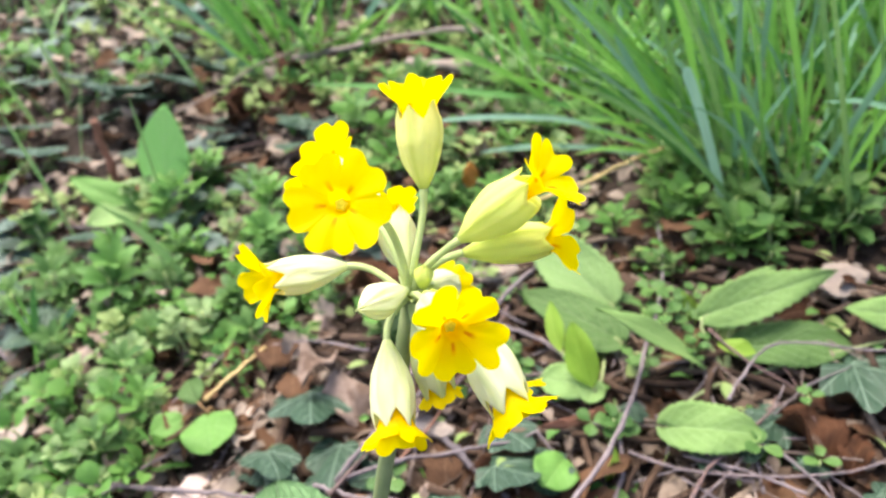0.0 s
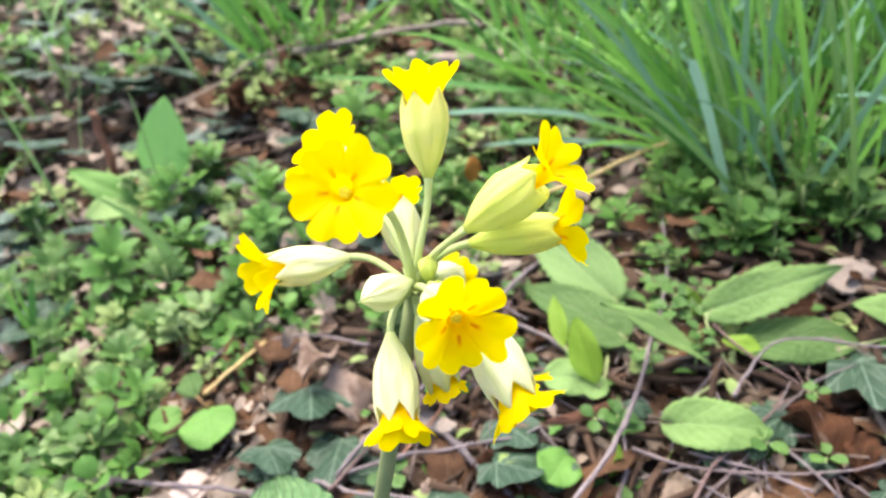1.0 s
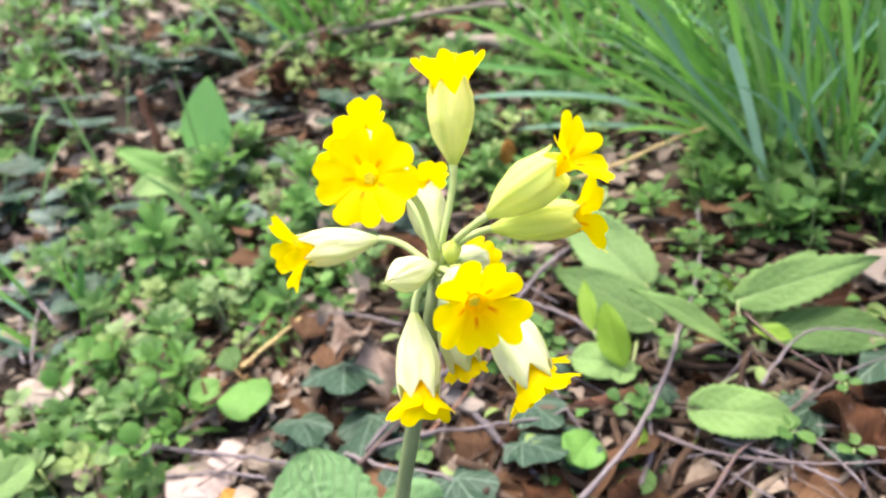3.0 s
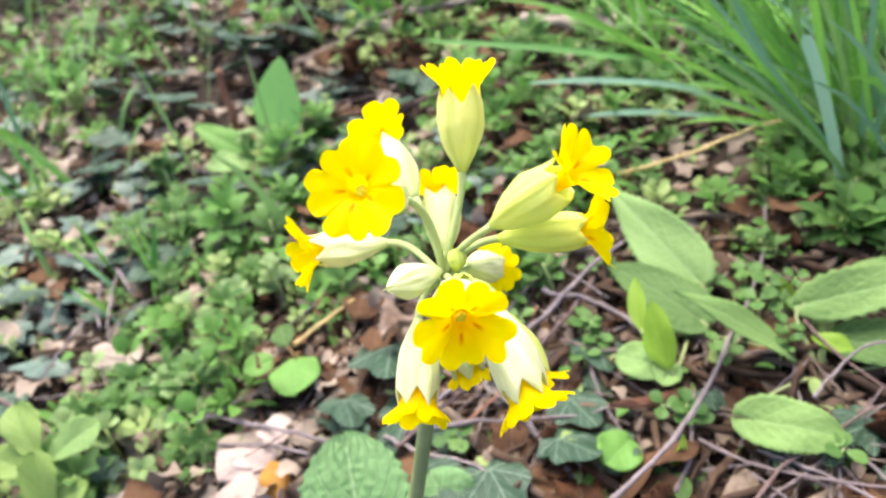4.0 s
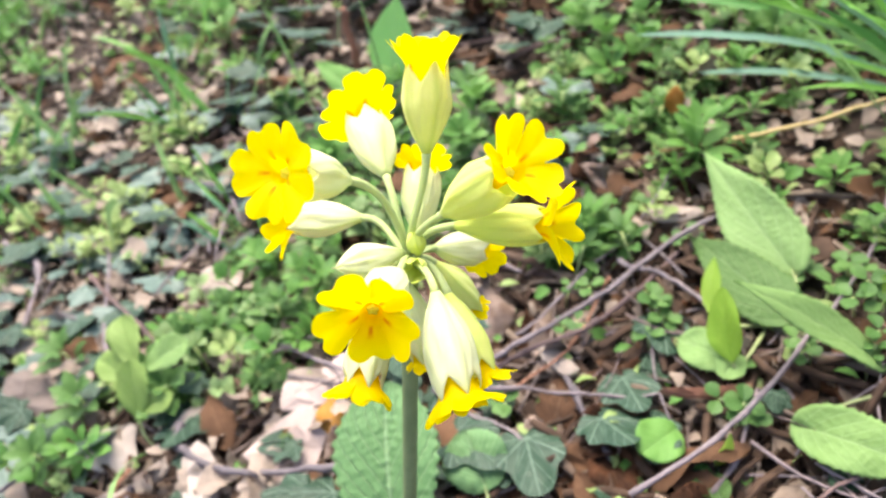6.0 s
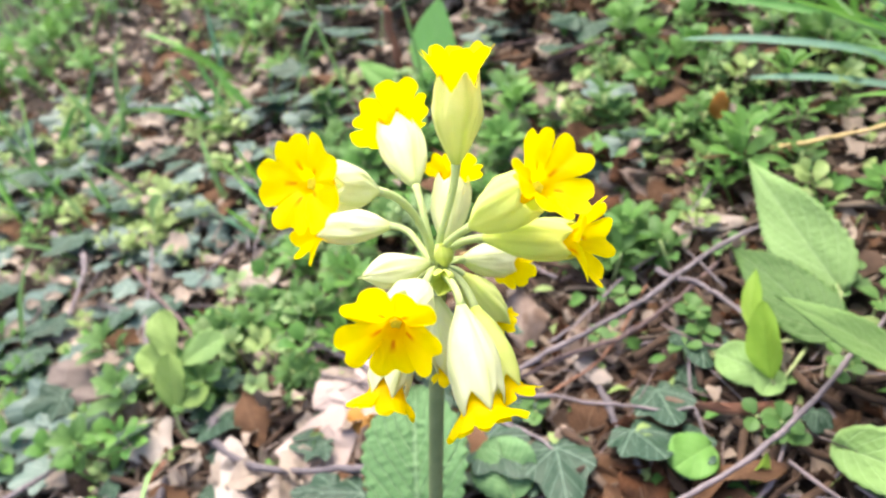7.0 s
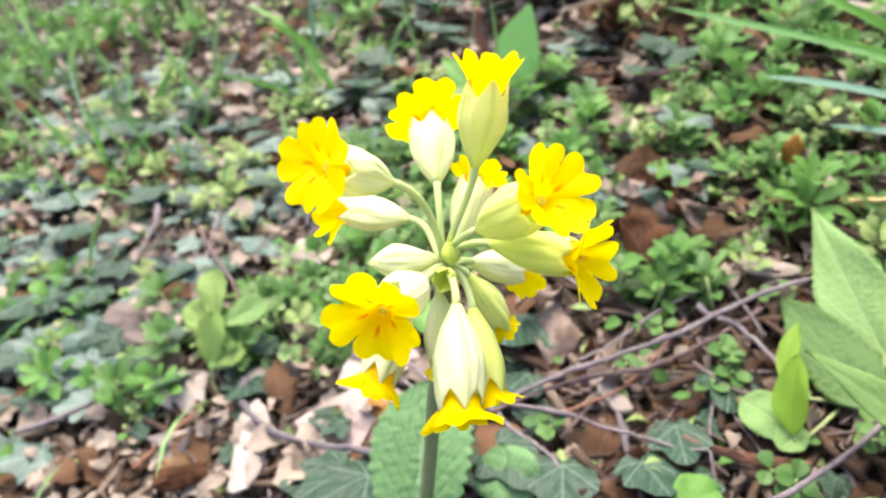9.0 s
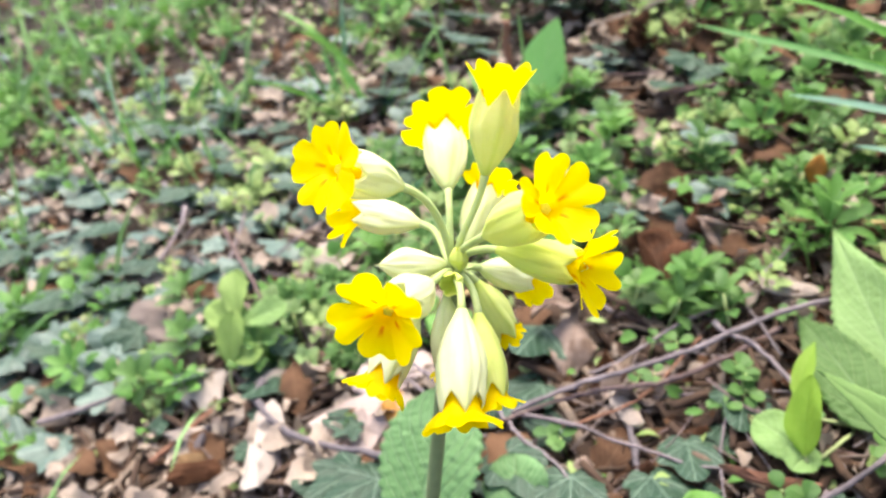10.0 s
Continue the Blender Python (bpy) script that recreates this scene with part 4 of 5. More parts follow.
wood_chip(174, 128, 28, 18, 30, 9, 4, (10, 0), "small grey stone-like flake of bark")
wood_chip(-205, 120, 30, 20, 0, 10, 3)
wood_chip(-269, 40, 52, 36, 20, 21, 2, (4, 0), "flat grey-brown piece of bark", BARK_DARK)
wood_chip(-164, -18, 16, 13, 15, 22, 6, (30, 10), "rounded brown chip of wood", CHIP_BROWN)
wood_chip(-3, 86, 20, 8, -30, 24, 5, (8, 4), "pale tan splinter beside the twigs", BARK)
wood_chip(78, 108, 26, 7, -55, 25, 3, (8, 8), "grey curled flake of bark", BARK_DARK)
wood_chip(30, 164, 24, 8, 25, 26, 7, (10, 6), "pale pinkish flake of bark", BARK)
wood_chip(-320, 70, 30, 18, 40, 11, 3)
wood_chip(54, 76, 32, 3.4, 16, 12, 7, (0, 0), "thin red-brown strip of bark", RED_WOOD)
dead_leaf(-88, 40, 18, 30, 4, (14, 0), 2, False, "yellow-orange fallen leaf beside the cowslip").data = mesh_from("dead_leaf", *leaf_data(0.04, 0.026, 0.5, 0.8, 0, 14, 8, 0.1, 0.2, 0, 5, 0.1, 0.0003)[:2], ORANGE_LEAF, leaf_data(0.04, 0.026, 0.5, 0.8, 0, 14, 8, 0.1, 0.2, 0, 5, 0.1, 0.0003)[2])
dead_leaf(21, 216, 14, 10, 20, (75, 10), 3, False, "small orange-brown leaf standing upright").data = mesh_from("dead_leaf", *leaf_data(0.04, 0.026, 0.5, 0.8, 0, 14, 8, 0.1, 0.2, 0, 5, 0.1, 0.0003)[:2], ORANGE_LEAF, leaf_data(0.04, 0.026, 0.5, 0.8, 0, 14, 8, 0.1, 0.2, 0, 5, 0.1, 0.0003)[2])
for k in range(8):
    dead_leaf(-38 + 5 * k, 196 - 3 * k + 5 * (k % 3), 17, 40 + 55 * k, 4 + 1.5 * k, (25 + 6 * k, 20 - 9 * k), k + 3, k % 2 == 1, "crumpled brown dry leaf in a heap")
for k in range(6):
    dead_leaf(-132 + 7 * k, 352 + 5 * k, 24, 30 + 61 * k, 6 + 2 * k, (35 - 6 * k, 15 - 7 * k), k, False, "dark brown crumpled leaf in a heap")
twig([(-206, 312, 2), (-210, 318, 22), (-214, 326, 52)], 3.2, 31, "upright brown strip of dead stalk", 0.9, RED_WOOD, "dead_stalk")
dead_leaf(-34, 92, 30, 20, 3, (12, 10), 4, True)
dead_leaf(-12, 148, 34, 60, 3, (10, 10), 5)
dead_leaf(8, 100, 26, 110, 3, (0, 12), 6, True)
dead_leaf(-46, 126, 28, 160, 4, (20, 5), 7, True)


# ---- how thickly things grow over the ground ----
def green_cover(x, y):
    """Share of the ground under herbs: bare litter round the cowslip's foot and to its right front, thick herbs elsewhere."""
    n = noise.noise((x * 9 + 3, y * 9, 2.2)) * 0.55 + noise.noise((x * 27, y * 27 + 5, 4.1)) * 0.75
    front = 1 / (1 + math.exp(-(y - 0.125 + 0.85 * max(0, -x - 0.03)) / 0.018))
    patch = 0.15 * math.exp(-(((x + 0.17) / 0.07) ** 2 + ((y - 0.07) / 0.035) ** 2)) + 0.32 * math.exp(-(((x + 0.14) / 0.09) ** 2 + ((y - 0.15) / 0.07) ** 2))
    patch += 0.08 * math.exp(-(((x + 0.05) / 0.14) ** 2 + ((y - 0.27) / 0.07) ** 2))
    patch += 0.22 * math.exp(-(((x - 0.015) / 0.035) ** 2 + ((y - 0.143) / 0.024) ** 2))
    patch += 0.75 * math.exp(-(((x - 0.13) / 0.075) ** 2 + ((y - 0.165) / 0.035) ** 2))
    bare = math.exp(-(((x + 0.115) / 0.062) ** 2 + ((y - 0.005) / 0.046) ** 2)) + 0.45 * math.exp(-(((x + 0.02) / 0.04) ** 2 + ((y - 0.115) / 0.022) ** 2))
    bare += 0.15 * math.exp(-(((x + 0.19) / 0.05) ** 2 + ((y - 0.36) / 0.06) ** 2))
    patch += 0.14 * math.exp(-(((x + 0.25) / 0.07) ** 2 + ((y - 0.0) / 0.06) ** 2))
    for cx, cy, r in ((-0.096, 0.094, 0.026), (-0.057, 0.108, 0.030), (-0.168, 0.022, 0.016), (-0.118, 0.095, 0.014), (0.08, 0.10, 0.055), (0.135, 0.095, 0.045)):
        bare += 1.1 * math.exp(-(((x - cx) ** 2 + (y - cy) ** 2) / (r * r)) ** 2)
    return max(0.0, min(1.0, front * (0.17 - (0.09 if x < -0.24 else 0.0) + (0.09 if y > 0.22 else 0.0) + patch + 0.80 * n) - bare))


def spot(rng, near=0.05, reach=0.9):
    """A random place in the seen part of the ground, denser near the cowslip."""
    while True:
        a = rng.uniform(-0.12 * math.pi, 1.12 * math.pi)
        r = near + (reach - near) * rng.random() ** 1.25
        if a > 0.55 * math.pi and reach > 0.8:
            r *= 2.2 if rng.random() < 0.5 else 1.0
        x, y = r * math.cos(a) * 1.05, -0.02 + r * math.sin(a)
        if y > -0.13 and (x + 0.034) ** 2 + (y + 0.01) ** 2 > 0.018 ** 2:
            return x, y


def lay(x, y, rise, turn, tip=0.0, roll=0.0, size=1.0):
    return Matrix.Translation((x, y, ground_z(x, y) + rise)) @ pose(0, 0, 0, tip, roll, turn) @ Matrix.Scale(size, 4)


def scatter_dead_leaves():
    rng = random.Random(5)
    made = 0
    pile = Pile()
    shapes = []
    for k in range(7):
        r2 = random.Random(300 + k)
        shapes.append(leaf_data(0.036, r2.uniform(0.016, 0.027), r2.uniform(0.35, 0.6), 0.8, 0, 9, 5, r2.uniform(-0.2, 0.3), r2.uniform(-0.9, 1.0), 0.10, 4, r2.uniform(0.1, 0.26), 0.0, k))
    for _ in range(1700):
        x, y = spot(rng, 0.03, 0.85)
        if min(math.hypot(x - 0.058, y - 0.085) / 0.028, math.hypot(x - 0.10, y - 0.061) / 0.022, math.hypot(x - 0.135, y - 0.10) / 0.03) < 1:
            continue
        near = math.hypot(x - 0.03, y - 0.08) < 0.16 or math.hypot(x + 0.15, y - 0.03) < 0.12
        if near and made < 230:
            made += 1
            broad = made % 2 == 0
            dead_leaf(x / MM, y / MM, (rng.uniform(16, 32) if x > 0 else rng.uniform(13, 24)) if broad else rng.uniform(7, 16), rng.uniform(0, 360), rng.uniform(-7, -3) if broad else rng.uniform(-4, 1), (rng.gauss(0, 11 if broad else 20), rng.gauss(0, 12 if broad else 24)), rng.randrange(9), rng.random() < (0.06 if x > 0 else 0.68))
        else:
            shape, at = shapes[rng.randrange(7)], lay(x, y, rng.uniform(0.001, 0.008), rng.uniform(0, 360), rng.gauss(0, 14), rng.gauss(0, 18), rng.uniform(0.35, 1.0))
            if math.hypot(x - 0.055, y - 0.136) > 0.034:
                pile.add(shape, at)
    pile.make("leaf_litter", DEAD_STUFF, "brown leaf litter on the woodland floor", "leaf litter")


def scatter_crumbs():
    rng = random.Random(6)
    pile = Pile()
    flat = ([Vector(p) for p in ((-1, -0.4, 0), (0.2, -0.6, 0.1), (1, 0.1, 0), (0.4, 0.55, 0.12), (-0.7, 0.5, 0), (0, 0, 0.25))],
            [(0, 1, 5), (1, 2, 5), (2, 3, 5), (3, 4, 5), (4, 0, 5)], [(0.5, 0.5)] * 6)
    stick = tube_data([(-1, 0, 0), (-0.3, 0.06, 0.05), (0.4, -0.05, 0.02), (1, 0.03, 0)], [0.09, 0.1, 0.08, 0.06], 5)
    for _ in range(15000):
        x, y = spot(rng, 0.0, 0.81)
        if rng.random() < 0.72:
            pile.add(flat, lay(x, y, rng.uniform(0.0, 0.006), rng.uniform(0, 360), rng.gauss(0, 25), rng.gauss(0, 25), rng.uniform(0.002, 0.008)))
        else:
            pile.add(stick, lay(x, y, rng.uniform(0.001, 0.009), rng.uniform(0, 360), rng.gauss(0, 8), rng.gauss(0, 8), rng.uniform(0.004, 0.022)))
    pile.make("litter_crumbs", CRUMB, "crumbs of bark, sticks and leaf on soil", "litter")


def sprig_data(seed, leaves, length, width, tall, widest=0.5, tiers=2, slim=False):
    """A small herb shoot with whorls of leaflets."""
    rng = random.Random(seed)
    pile = Pile()
    lean = Vector((rng.uniform(-0.3, 0.3), rng.uniform(-0.3, 0.3), 1))
    pile.add(tube_data([(0, 0, -0.003), lean * tall * 0.5, lean * tall], [0.0006, 0.0005, 0.0004], 4), Matrix())
    for j in range(tiers):
        h = tall * (1 - 0.42 * j)
        size = (1.0 if j else 0.72)
        for k in range(leaves):
            t = 2 * math.pi * (k + 0.5 * j) / leaves + rng.uniform(-0.25, 0.25)
            rise = rng.uniform(0.05, 0.7) + (0.35 if j == 0 else 0)
            d = Vector((math.cos(t), math.sin(t), rise)).normalized()
            b = lean * h + d * 0.0015
            data = leaf_data(length * size * rng.uniform(0.8, 1.2), width * size * rng.uniform(0.85, 1.15), widest, 0.7, 0, 5, 2, rng.uniform(0.0, 0.16), 0.25)
            pile.add(data, frame_along(b, b + d, (0, 0, 1)))
    return pile.v, pile.f, pile.u


def sprig_plant(seed, leaves, length, width, material, light):
    """A herb shoot of the same kind, with its stalk and each leaflet as parts."""
    rng = random.Random(seed)
    tall = 0.012
    top = empty_at("herb_sprig", Matrix(), "pale green low herb shoot with round leaflets" if light else "fresh green low herb shoot with small leaflets", "herb", "low herbs")
    v, f, u = tube_data([(0, 0, -0.004), (0, 0, tall * 0.5), (0, 0, tall)], [0.0006, 0.0005, 0.0004], 5)
    part("stalk", mesh_from("stalk", v, f, STALK, u), top)
    data = leaf_data(length, width, 0.55, 0.7, 0, 6, 4, 0.10, 0.25)
    me = mesh_from("leaflet", data[0], data[1], material, data[2])
    for j in range(2):
        for k in range(leaves):
            t = 2 * math.pi * (k + 0.5 * j) / leaves + rng.uniform(-0.25, 0.25)
            d = Vector((math.cos(t), math.sin(t), rng.uniform(0.05, 0.6) + (0.35 if j == 0 else 0))).normalized()
            b = Vector((0, 0, tall * (1 - 0.45 * j))) + d * 0.0008
            part("leaflet", me, top, matrix=frame_along(b, b + d, (0, 0, 1)) @ Matrix.Scale(rng.uniform(0.8, 1.2) * (1 if j else 0.72), 4))
    return top


HERB_ONE = leaf_material("herb_leaflet", (0.027, 0.088, 0.021), (0.122, 0.232, 0.058), (0.14, 0.27, 0.10), 4.0, 0.25, 0.5, 240, 0.28, 0.4)
HERB_PALE_ONE = leaf_material("herb_leaflet_pale", (0.12, 0.21, 0.07), (0.25, 0.35, 0.15), (0.28, 0.38, 0.20), 4.0, 0.25, 0.5, 240, 0.28, 0.4)


def scatter_herbs():
    rng = random.Random(7)
    dark = [sprig_data(k, 5 + k % 3, 0.0108, 0.0047, 0.009 + 0.004 * (k % 3), 0.6) for k in range(6)]
    dark += [sprig_data(20 + k, 3, 0.0110, 0.0090, 0.012, 0.55, 1) for k in range(4)]
    pale = [sprig_data(40 + k, 4, 0.0066, 0.0052, 0.011, 0.5, 2) for k in range(4)]
    made = 0
    base = []
    for k in range(6):
        light = k > 3
        base.append(sprig_plant(60 + k, 4 if light else 5 + k % 2, 0.0066 if light else 0.0104, 0.0054 if light else 0.0048, HERB_PALE_ONE if light else HERB_ONE, light))
    dark_pile, pale_pile = Pile(), Pile()
    tries = 0
    while tries < 17500:
        tries += 1
        x, y = spot(rng, 0.04, 0.95)
        if rng.random() > 0.80 * green_cover(x, y):
            continue
        light = rng.gauss(0, 0.26) + noise.noise((x * 6 + 9, y * 6, 7.7)) + 0.7 * noise.noise((x * 25, y * 25, 3.3)) + (0.18 if x < -0.1 else 0) + (0.14 if x < -0.22 else 0) > (0.36 if y > 0.2 or x < -0.2 else 0.50)
        size = (0.58 + 0.95 * rng.random() ** 1.6) * (0.9 + 0.7 * min(0.6, math.hypot(x, y)))
        m = lay(x, y, rng.uniform(0.0, 0.006), rng.uniform(0, 360), rng.gauss(0, 10), rng.gauss(0, 10), size)
        k = rng.randrange(len(pale)) if light else rng.randrange(len(dark))
        if made < 290 and math.hypot(x + 0.05, y - 0.12) < 0.25 and rng.random() < 0.75:
            made += 1
            src = base[rng.randrange(4, 6) if light else rng.randrange(4)]
            if made <= 6 and not src.get("placed"):
                src["placed"] = 1
                src.matrix_basis = m
            else:
                copy_thing(src, m).scale = (size, size, size)
        else:
            (pale_pile if light else dark_pile).add((pale if light else dark)[k], m)
    dark_pile.make("herb_carpet", HERB, "thick carpet of small green woodland herbs", "herbs")
    pale_pile.make("pale_herb_carpet", HERB_PALE, "patches of pale green small-leaved herbs", "herbs")


def scatter_ivy():
    rng = random.Random(8)
    made = 0
    for _ in range(4000):
        if made >= 255:
            break
        x, y = spot(rng, 0.06, 0.95)
        w = 0.42 if x < -0.16 and (y > 0.06 or x < -0.3) else (0.30 if y > 0.2 and x < -0.08 else 0.08)
        if rng.random() > w * (0.35 + noise.noise((x * 5, y * 5, 9.1))) * 1.6:
            continue
        made += 1
        ivy_leaf(x / MM, y / MM, rng.uniform(16, 36), rng.uniform(-170, -10), rng.uniform(5, 14), (rng.uniform(4, 26), rng.gauss(0, 12)), rng.randrange(8))


def ivy_carpet():
    """Ivy further off, past counting."""
    rng = random.Random(18)
    shapes = [ivy_data(0.036, 30 + k, 0.9 + 0.12 * k, 0.06 + 0.03 * (k % 3), 30, 3) for k in range(4)]
    pile = Pile()
    while len(pile.f) < 500 * 90:
        x, y = spot(rng, 0.14, 0.95)
        w = 0.75 if x < -0.24 else ((0.45 if x < -0.12 else 0.08) if y > 0.16 else 0.0)
        if rng.random() > w * (0.30 + noise.noise((x * 6, y * 6, 2.6))) * 1.6:
            continue
        pile.add(shapes[rng.randrange(4)], lay(x, y, rng.uniform(0.004, 0.014), rng.uniform(-250, -110), rng.uniform(2, 26), rng.gauss(0, 14), rng.uniform(0.55, 1.1)))
    pile.make("ivy_carpet", IVY_STUFF, "grey-green ivy leaves trailing between the herbs", "ivy")


# ---- grass ----
def blade_line(base, lean, length, droop, n=7):
    """Points of a blade that starts upright-ish and bows over."""
    pts, p = [], Vector(base)
    d = Vector(lean).normalized()
    for i in range(n + 1):
        pts.append(p.copy())
        d = (d + Vector((0, 0, -droop)) * ((i + 1) / n)).normalized()
        p = p + d * (length / n)
    return pts


def grass_tuft(cx, cy, spread, count, tall, width, seed, label, bias=(0, 0), group="grass tufts"):
    rng = random.Random(seed)
    foot = Vector((cx, cy, ground_z(cx, cy)))
    tuft = empty_at("grass_tuft", Matrix.Translation(foot), label, "grass", group)
    for k in range(count):
        a = rng.uniform(0, 2 * math.pi)
        r = spread * math.sqrt(rng.random())
        b = Vector((r * math.cos(a), r * math.sin(a), 0))
        out = Vector((math.cos(a), math.sin(a), 0)) * (0.10 + 0.95 * (r / spread) * rng.random())
        lean = Vector((0.8 * out.x + bias[0] + rng.gauss(0, 0.36), 0.8 * out.y + bias[1] + rng.gauss(0, 0.32), 1))
        ln = tall * rng.uniform(0.5, 1.1)
        data = blade_data(blade_line(b + Vector((0, 0, -0.004)), lean, ln, rng.uniform(0.0, 0.22)), width * rng.uniform(0.45, 1.1), (rng.gauss(0, 1), rng.gauss(0, 1), 0.6))
        part("blade", mesh_from("blade", data[0], data[1], rng.choice((GRASS, GRASS, GRASS, GRASS_BLUE, GRASS_DARK)), data[2]), tuft)
    return tuft


big_tuft = grass_tuft(0.205, 0.226, 0.062, 165, 0.20, 0.0034, 11, "thick tuft of long dark green grass blades", (0.03, 0.14))


def tuft_blade(points, width, material, label="", blunt=0.8):
    inv = Matrix.Translation(-big_tuft.matrix_basis.translation)
    line = [inv @ p for p in smooth_points([v_mm(p) for p in points], 4)]
    data = blade_data(line, width * MM, (0.1, -0.6, 0.8), 0.3, 2, blunt)
    part("blade", mesh_from("blade", data[0], data[1], material, data[2]), big_tuft, label)


tuft_blade([(147, 189, 38), (135, 185, 70), (121, 182, 105), (113, 181, 121)], 6.6, GRASS_PALE, "broad bluish blade with a blunt tip", 0.97)
tuft_blade([(168, 228, 42), (150, 236, 46), (102, 240, 61), (75, 240, 72), (34, 240, 76.5), (0, 240, 76)], 3.4, GRASS_PALE)
tuft_blade([(170, 236, 34), (150, 245, 36), (105, 250, 47), (63, 250, 52.5), (29, 250, 51)], 3.2, GRASS_PALE)
tuft_blade([(180, 272, 42), (150, 285, 40), (95, 292, 54), (49, 296, 64), (0, 298, 71), (-71, 300, 78)], 4.2, GRASS_DARK)
tuft_blade([(150, 214, 40), (131, 220, 64), (119, 220, 81), (103, 220, 105), (92, 220, 124)], 4.5, GRASS_BLUE)
tuft_blade([(215, 200, 55), (225, 190, 75), (260, 175, 80), (300, 160, 60)], 6.0, GRASS_BLUE)
tuft_blade([(230, 190, 45), (240, 170, 62), (255, 150, 58), (275, 120, 42)], 4.5, GRASS)
grass_tuft(0.165, 0.238, 0.030, 45, 0.125, 0.0032, 21, "sideways-bent green grass blades of the tuft", (-0.85, 0.30))
grass_tuft(0.28, 0.20, 0.045, 50, 0.16, 0.0038, 22, "tuft of long green grass blades", (0.15, 0.0))
grass_tuft(-0.33, 0.27, 0.030, 9, 0.08, 0.0055, 12, "small clump of broad green grass blades", (-0.25, 0.0))
grass_tuft(-0.40, 0.36, 0.030, 9, 0.10, 0.006, 13, "small clump of broad green grass blades", (-0.2, 0.1))
grass_tuft(-0.22, 0.17, 0.020, 12, 0.06, 0.004, 14, "few short grass blades among herbs", (-0.2, 0.0))
grass_tuft(-0.10, 0.47, 0.050, 40, 0.13, 0.005, 15, "loose clump of upright green grass", (0.0, 0.0))
grass_tuft(0.04, 0.50, 0.060, 50, 0.14, 0.005, 16, "loose clump of upright green grass", (0.0, 0.0))
grass_tuft(-0.52, 0.20, 0.060, 20, 0.10, 0.0045, 17, "thin pale grass among ivy", (0.1, 0.1))
grass_tuft(0.30, 0.22, 0.050, 120, 0.17, 0.004, 19, "tuft of long green grass blades", (0.0, 0.0))
grass_tuft(0.10, 0.34, 0.045, 70, 0.13, 0.0035, 20, "loose thin green grass clump", (-0.1, 0.1))
grass_tuft(0.33, 0.34, 0.060, 90, 0.22, 0.005, 18, "thick tuft of long green grass blades", (0.0, 0.0))


def tuft_fill():
    """The thin inner blades of the big tuft, past counting."""
    rng = random.Random(31)
    pile = Pile()
    for k in range(90):
        a, r = rng.uniform(0, 2 * math.pi), 0.085 * math.sqrt(rng.random())
        x, y = 0.220 + 1.25 * r * math.cos(a), 0.240 + r * math.sin(a)
        lean = (0.7 * math.cos(a) * r / 0.085 + rng.gauss(0, 0.24), 0.10 + 0.5 * math.sin(a) * r / 0.085 + rng.gauss(0, 0.22), 1)
        data = blade_data(blade_line((0, 0, -0.004), lean, rng.uniform(0.06, 0.20), rng.uniform(0.0, 0.2), 6), rng.uniform(0.0016, 0.0036), (rng.gauss(0, 1), rng.gauss(0, 1), 0.6))
        pile.add(data, Matrix.Translation((x, y, ground_z(x, y))))
    pile.make("inner_grass", GRASS_STUFF, "dense thin blades inside the long grass", "grass")


def loose_leaflets():
    """Single tiny leaves, green and withered, strewn through the cover."""
    rng = random.Random(51)
    piles = (Pile(), Pile(), Pile())
    shapes = [leaf_data(0.006, w, 0.5, 0.7, 0, 4, 2, 0.12, 0.3) for w in (0.0026, 0.0038, 0.0050)]
    flake = [leaf_data(0.014, w, 0.45, 0.6, 0, 5, 3, 0.15, 0.4, 0.1, 3, 0.2, 0.0, k) for k, w in enumerate((0.007, 0.009, 0.012))]
    for _ in range(1900):
        x, y = spot(rng, 0.10, 0.9)
        if x > -0.04 and rng.random() < (0.97 if y < 0.16 else 0.8):
            continue
        piles[2].add(flake[rng.randrange(3)], lay(x, y, rng.uniform(0.004, 0.013), rng.uniform(0, 360), rng.gauss(0, 25), rng.gauss(0, 25), rng.uniform(0.5, 1.5)))
    for _ in range(500):
        x, y = rng.uniform(-0.95, -0.22), rng.uniform(-0.05, 0.75)
        piles[2].add(flake[rng.randrange(3)], lay(x, y, rng.uniform(0.004, 0.014), rng.uniform(0, 360), rng.gauss(0, 22), rng.gauss(0, 22), rng.uniform(0.6, 1.3)))
    for _ in range(14000):
        x, y = spot(rng, 0.05, 0.9)
        cover = green_cover(x, y)
        a = rng.random()
        k = 2 if a > 0.35 + 0.5 * cover else (1 if a < (0.20 if x > -0.1 else 0.30) else 0)
        if k == 2 and x > -0.02 and y < 0.15 and rng.random() < 0.9:
            continue
        if cover < 0.05 and k != 2 and rng.random() < 0.75:
            continue
        rise = rng.uniform(0.002, 0.012) if k != 2 else rng.uniform(0.001, 0.007)
        size = rng.uniform(0.7, 1.6) * (1 + 0.6 * min(0.6, math.hypot(x, y)))
        piles[k].add(shapes[rng.randrange(3)], lay(x, y, rise, rng.uniform(0, 360), rng.gauss(0, 28), rng.gauss(0, 28), size))
    piles[0].make("green_leaflets", HERB, "tiny green leaves between the herbs", "herbs")
    piles[1].make("pale_leaflets", HERB_PALE, "tiny pale green leaves between herbs", "herbs")
    piles[2].make("withered_leaflets", LITTER_PALE, "tiny pale withered leaves in the litter", "leaf litter")


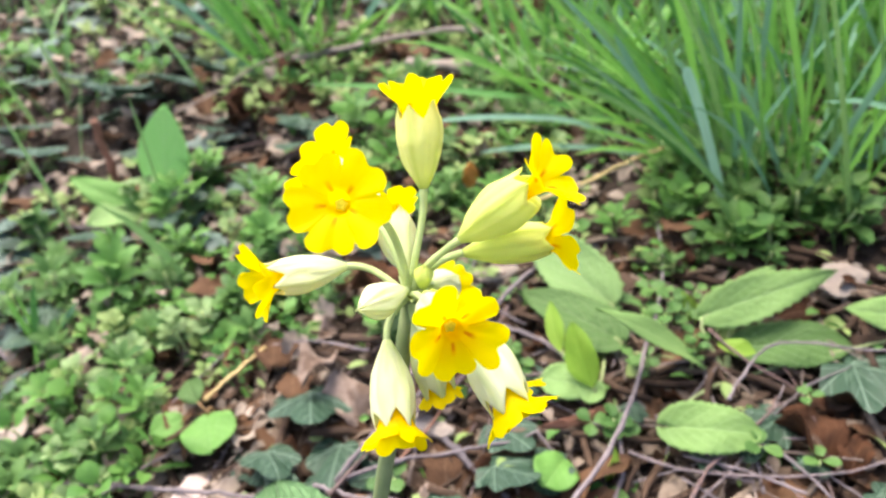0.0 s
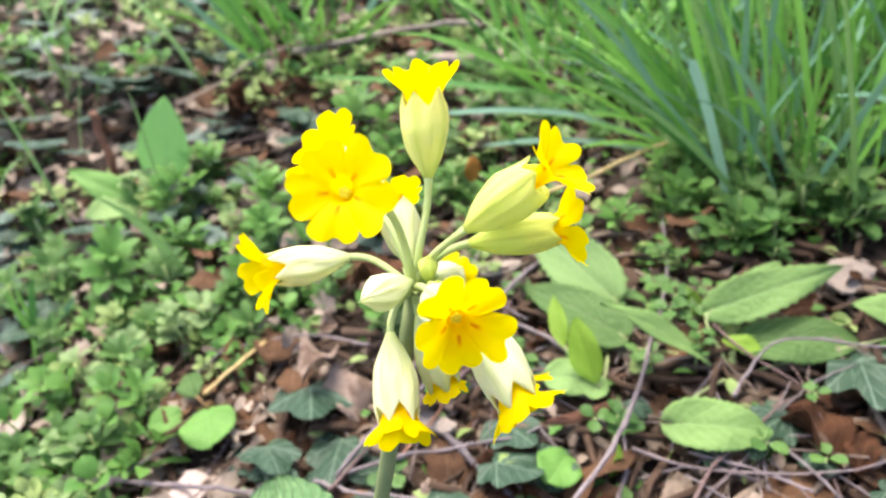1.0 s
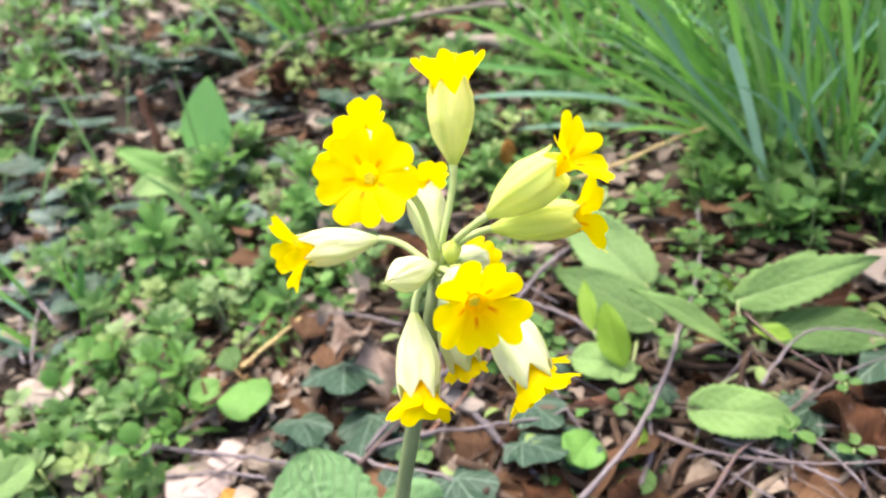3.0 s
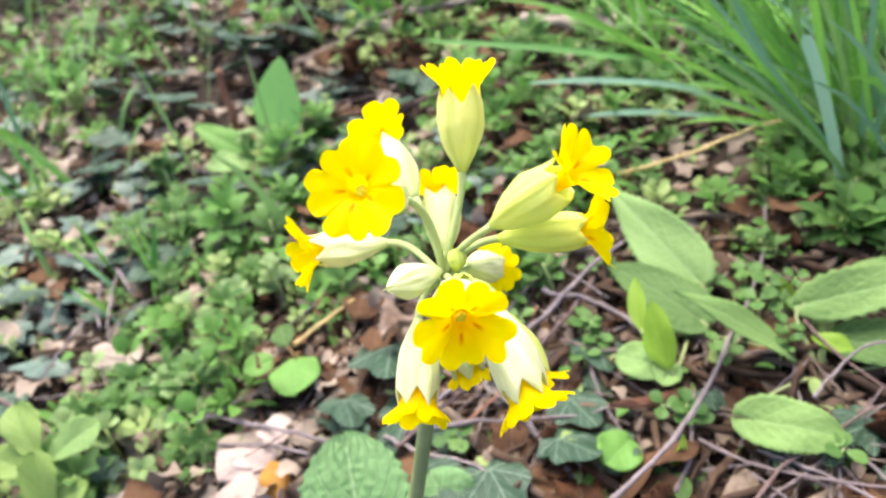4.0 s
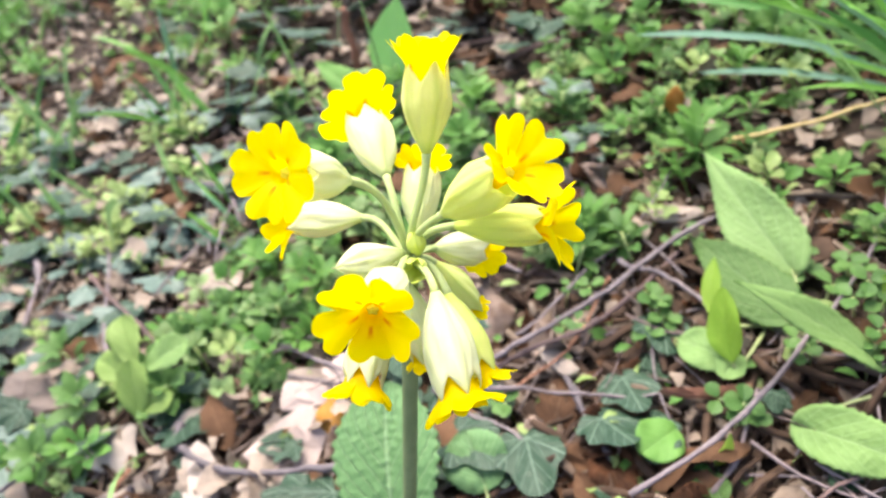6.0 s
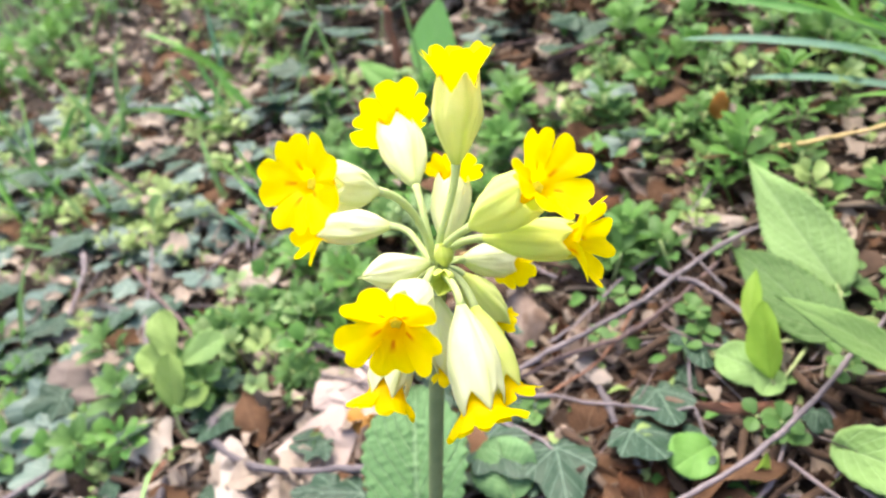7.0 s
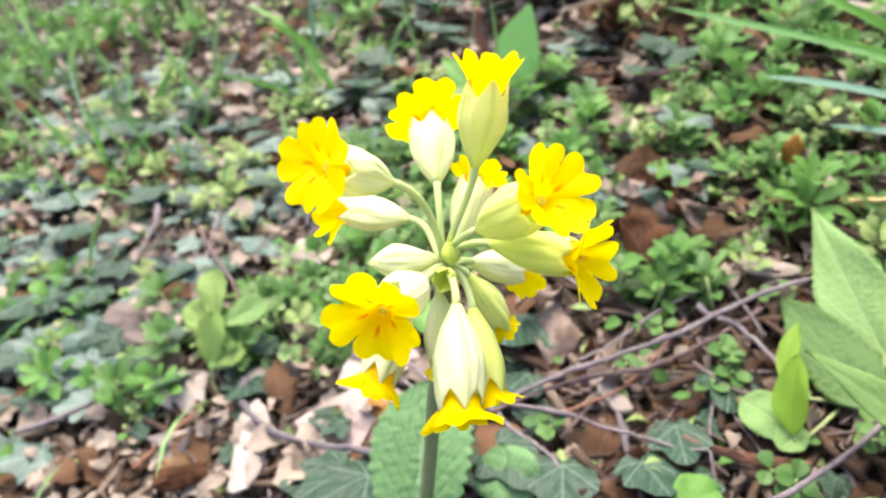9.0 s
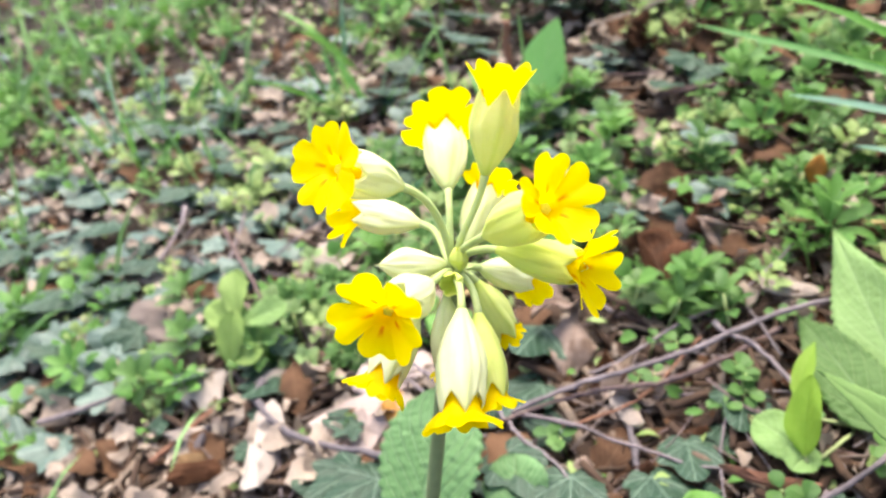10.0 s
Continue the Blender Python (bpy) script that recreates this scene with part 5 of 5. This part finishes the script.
def litter_greens():
    """Small ivy leaves and herb leaflets that come up singly through the bare litter."""
    rng = random.Random(91)
    for _ in range(14):
        x, y = rng.uniform(-300, -70), rng.uniform(-40, 60)
        ivy_leaf(x, y, rng.uniform(13, 26), rng.uniform(-160, -20), rng.uniform(3, 9), (rng.uniform(6, 22), rng.gauss(0, 12)), rng.randrange(8))
    for _ in range(16):
        x, y = rng.uniform(20, 170), rng.uniform(20, 110)
        ivy_leaf(x, y, rng.uniform(12, 24), rng.uniform(-160, -20), rng.uniform(0, 4), (rng.uniform(4, 18), rng.gauss(0, 12)), rng.randrange(8))


def trefoil(x, y, size, turn, rise, tall=0.012):
    """A three-leaved seedling with round leaflets; x, y, size and rise in mm."""
    px, py = x * MM, y * MM
    top = empty_at("trefoil_seedling", Matrix.Translation((px, py, SLOPE_X * px + SLOPE_Y * py + rise * MM)) @ pose(0, 0, 0, 12, 0, turn), "fresh green three-leaved seedling in the litter", "herb", "trefoil seedlings")
    v, f, u = tube_data([(0, 0, -tall), (0.0004, 0, -tall * 0.4), (0, 0, 0)], [0.0005, 0.0005, 0.0004], 5)
    part("stalk", mesh_from("stalk", v, f, STALK, u), top)
    data = leaf_data(size * MM, size * 0.85 * MM, 0.6, 0.55, 0, 8, 6, 0.06, 0.2)
    me = mesh_from("leaflet", data[0], data[1], HERB_ONE, data[2])
    for k in range(3):
        t = 2 * math.pi * k / 3
        d = Vector((math.cos(t), math.sin(t), 0.12)).normalized()
        part("leaflet", me, top, matrix=frame_along(d * 0.0006, d, (0, 0, 1)))


def place_trefoils():
    rng = random.Random(61)
    spots = ((28, 111), (37, 107), (33, 113), (85, 95), (69, 67), (65, 93), (103, 117), (36, 148), (2, 141), (11, 147), (66, 73), (93, 140), (116, 114), (0, 122), (13, 141), (-1, 143), (72, 70), (101, 118), (102, 106), (82, 98), (73, 112), (96, 126), (110, 126), (120, 46), (140, 70), (88, 140), (14, 165), (-18, 60), (0, 100), (-70, 72), (-130, 62))
    for x, y in spots:
        for _ in range(rng.choice((1, 2, 2))):
            trefoil(x + rng.gauss(0, 5), y + rng.gauss(0, 5), rng.uniform(4.5, 7.5), rng.uniform(0, 360), rng.uniform(6, 12))


def far_cover():
    """Herbs, grass and litter that carry on up to where the ground fades out of sight."""
    rng = random.Random(41)
    green, brown, pale, blades = Pile(), Pile(), Pile(), Pile()
    sprigs = [sprig_data(70 + k, 4, 0.013, 0.008, 0.014, 0.55, 1) for k in range(4)]
    leaf = [leaf_data(0.036, 0.022, 0.5, 0.8, 0, 5, 3, 0.2, 0.5, 0.0, 5, 0.15, 0.0, k) for k in range(3)]
    for _ in range(7500):
        r, a = 0.55 + 2.6 * rng.random() ** 1.5, rng.uniform(0, 2 * math.pi)
        x, y = -0.2 + r * math.cos(a), 0.25 + r * math.sin(a)
        if math.hypot(x, y) < 0.72 and y > -0.2 or math.hypot(x, y) < 0.3:
            continue
        turn = rng.uniform(0, 360)
        kind = rng.random()
        if kind < 0.45:
            green.add(sprigs[rng.randrange(4)], lay(x, y, 0.004, turn, rng.gauss(0, 12), rng.gauss(0, 12), rng.uniform(1.2, 2.4)))
        elif kind < 0.75:
            (brown if rng.random() < 0.45 else pale).add(leaf[rng.randrange(3)], lay(x, y, 0.006, turn, rng.gauss(0, 14), rng.gauss(0, 18), rng.uniform(0.5, 1.0)))
        else:
            data = blade_data(blade_line((0, 0, -0.003), (rng.gauss(0, 0.35), rng.gauss(0, 0.35), 1), rng.uniform(0.06, 0.16), rng.uniform(0.05, 0.35), 4), rng.uniform(0.004, 0.008), (rng.gauss(0, 1), rng.gauss(0, 1), 0.5))
            blades.add(data, Matrix.Translation((x, y, ground_z(x, y))))
    green.make("far_herbs", HERB, "distant low green herbs on the bank", "herbs")
    brown.make("far_litter", DEAD_STUFF, "distant brown leaf litter on the bank", "leaf litter")
    pale.make("far_pale_litter", LITTER_PALE, "distant pale dry leaves on the bank", "leaf litter")
    blades.make("far_grass", GRASS_STUFF, "distant thin green grass on the bank", "grass")


def scatter_grass():
    rng = random.Random(9)
    pile = Pile()
    for _ in range(2600):
        x, y = spot(rng, 0.12, 1.0)
        dense = 0.05 + 0.55 * (1 / (1 + math.exp(-(math.hypot(x, y) - 0.42) / 0.06)))
        if rng.random() > dense * (0.6 + noise.noise((x * 6, y * 6, 5.5))):
            continue
        if x > -0.12 and y < 0.32:
            continue
        lean = (rng.gauss(0, 0.35), rng.gauss(0, 0.35), 1)
        data = blade_data(blade_line((0, 0, -0.003), lean, rng.uniform(0.03, 0.11), rng.uniform(0.05, 0.4), 5), rng.uniform(0.002, 0.005), (rng.gauss(0, 1), rng.gauss(0, 1), 0.5))
        pile.add(data, Matrix.Translation((x, y, ground_z(x, y))))
    pile.make("thin_grass", GRASS_STUFF, "scattered thin grass blades between herbs", "grass")


GRASS_STUFF = leaf_material("grass_thin", (0.075, 0.19, 0.05), (0.25, 0.42, 0.15), (0.3, 0.48, 0.2), 1.0, 0.3, 0.45, 300, 0.25, 0.3, island=True)
scatter_dead_leaves()
scatter_crumbs()
scatter_herbs()
scatter_ivy()
scatter_grass()
tuft_fill()
far_cover()
place_trefoils()
loose_leaflets()
litter_greens()
ivy_carpet()
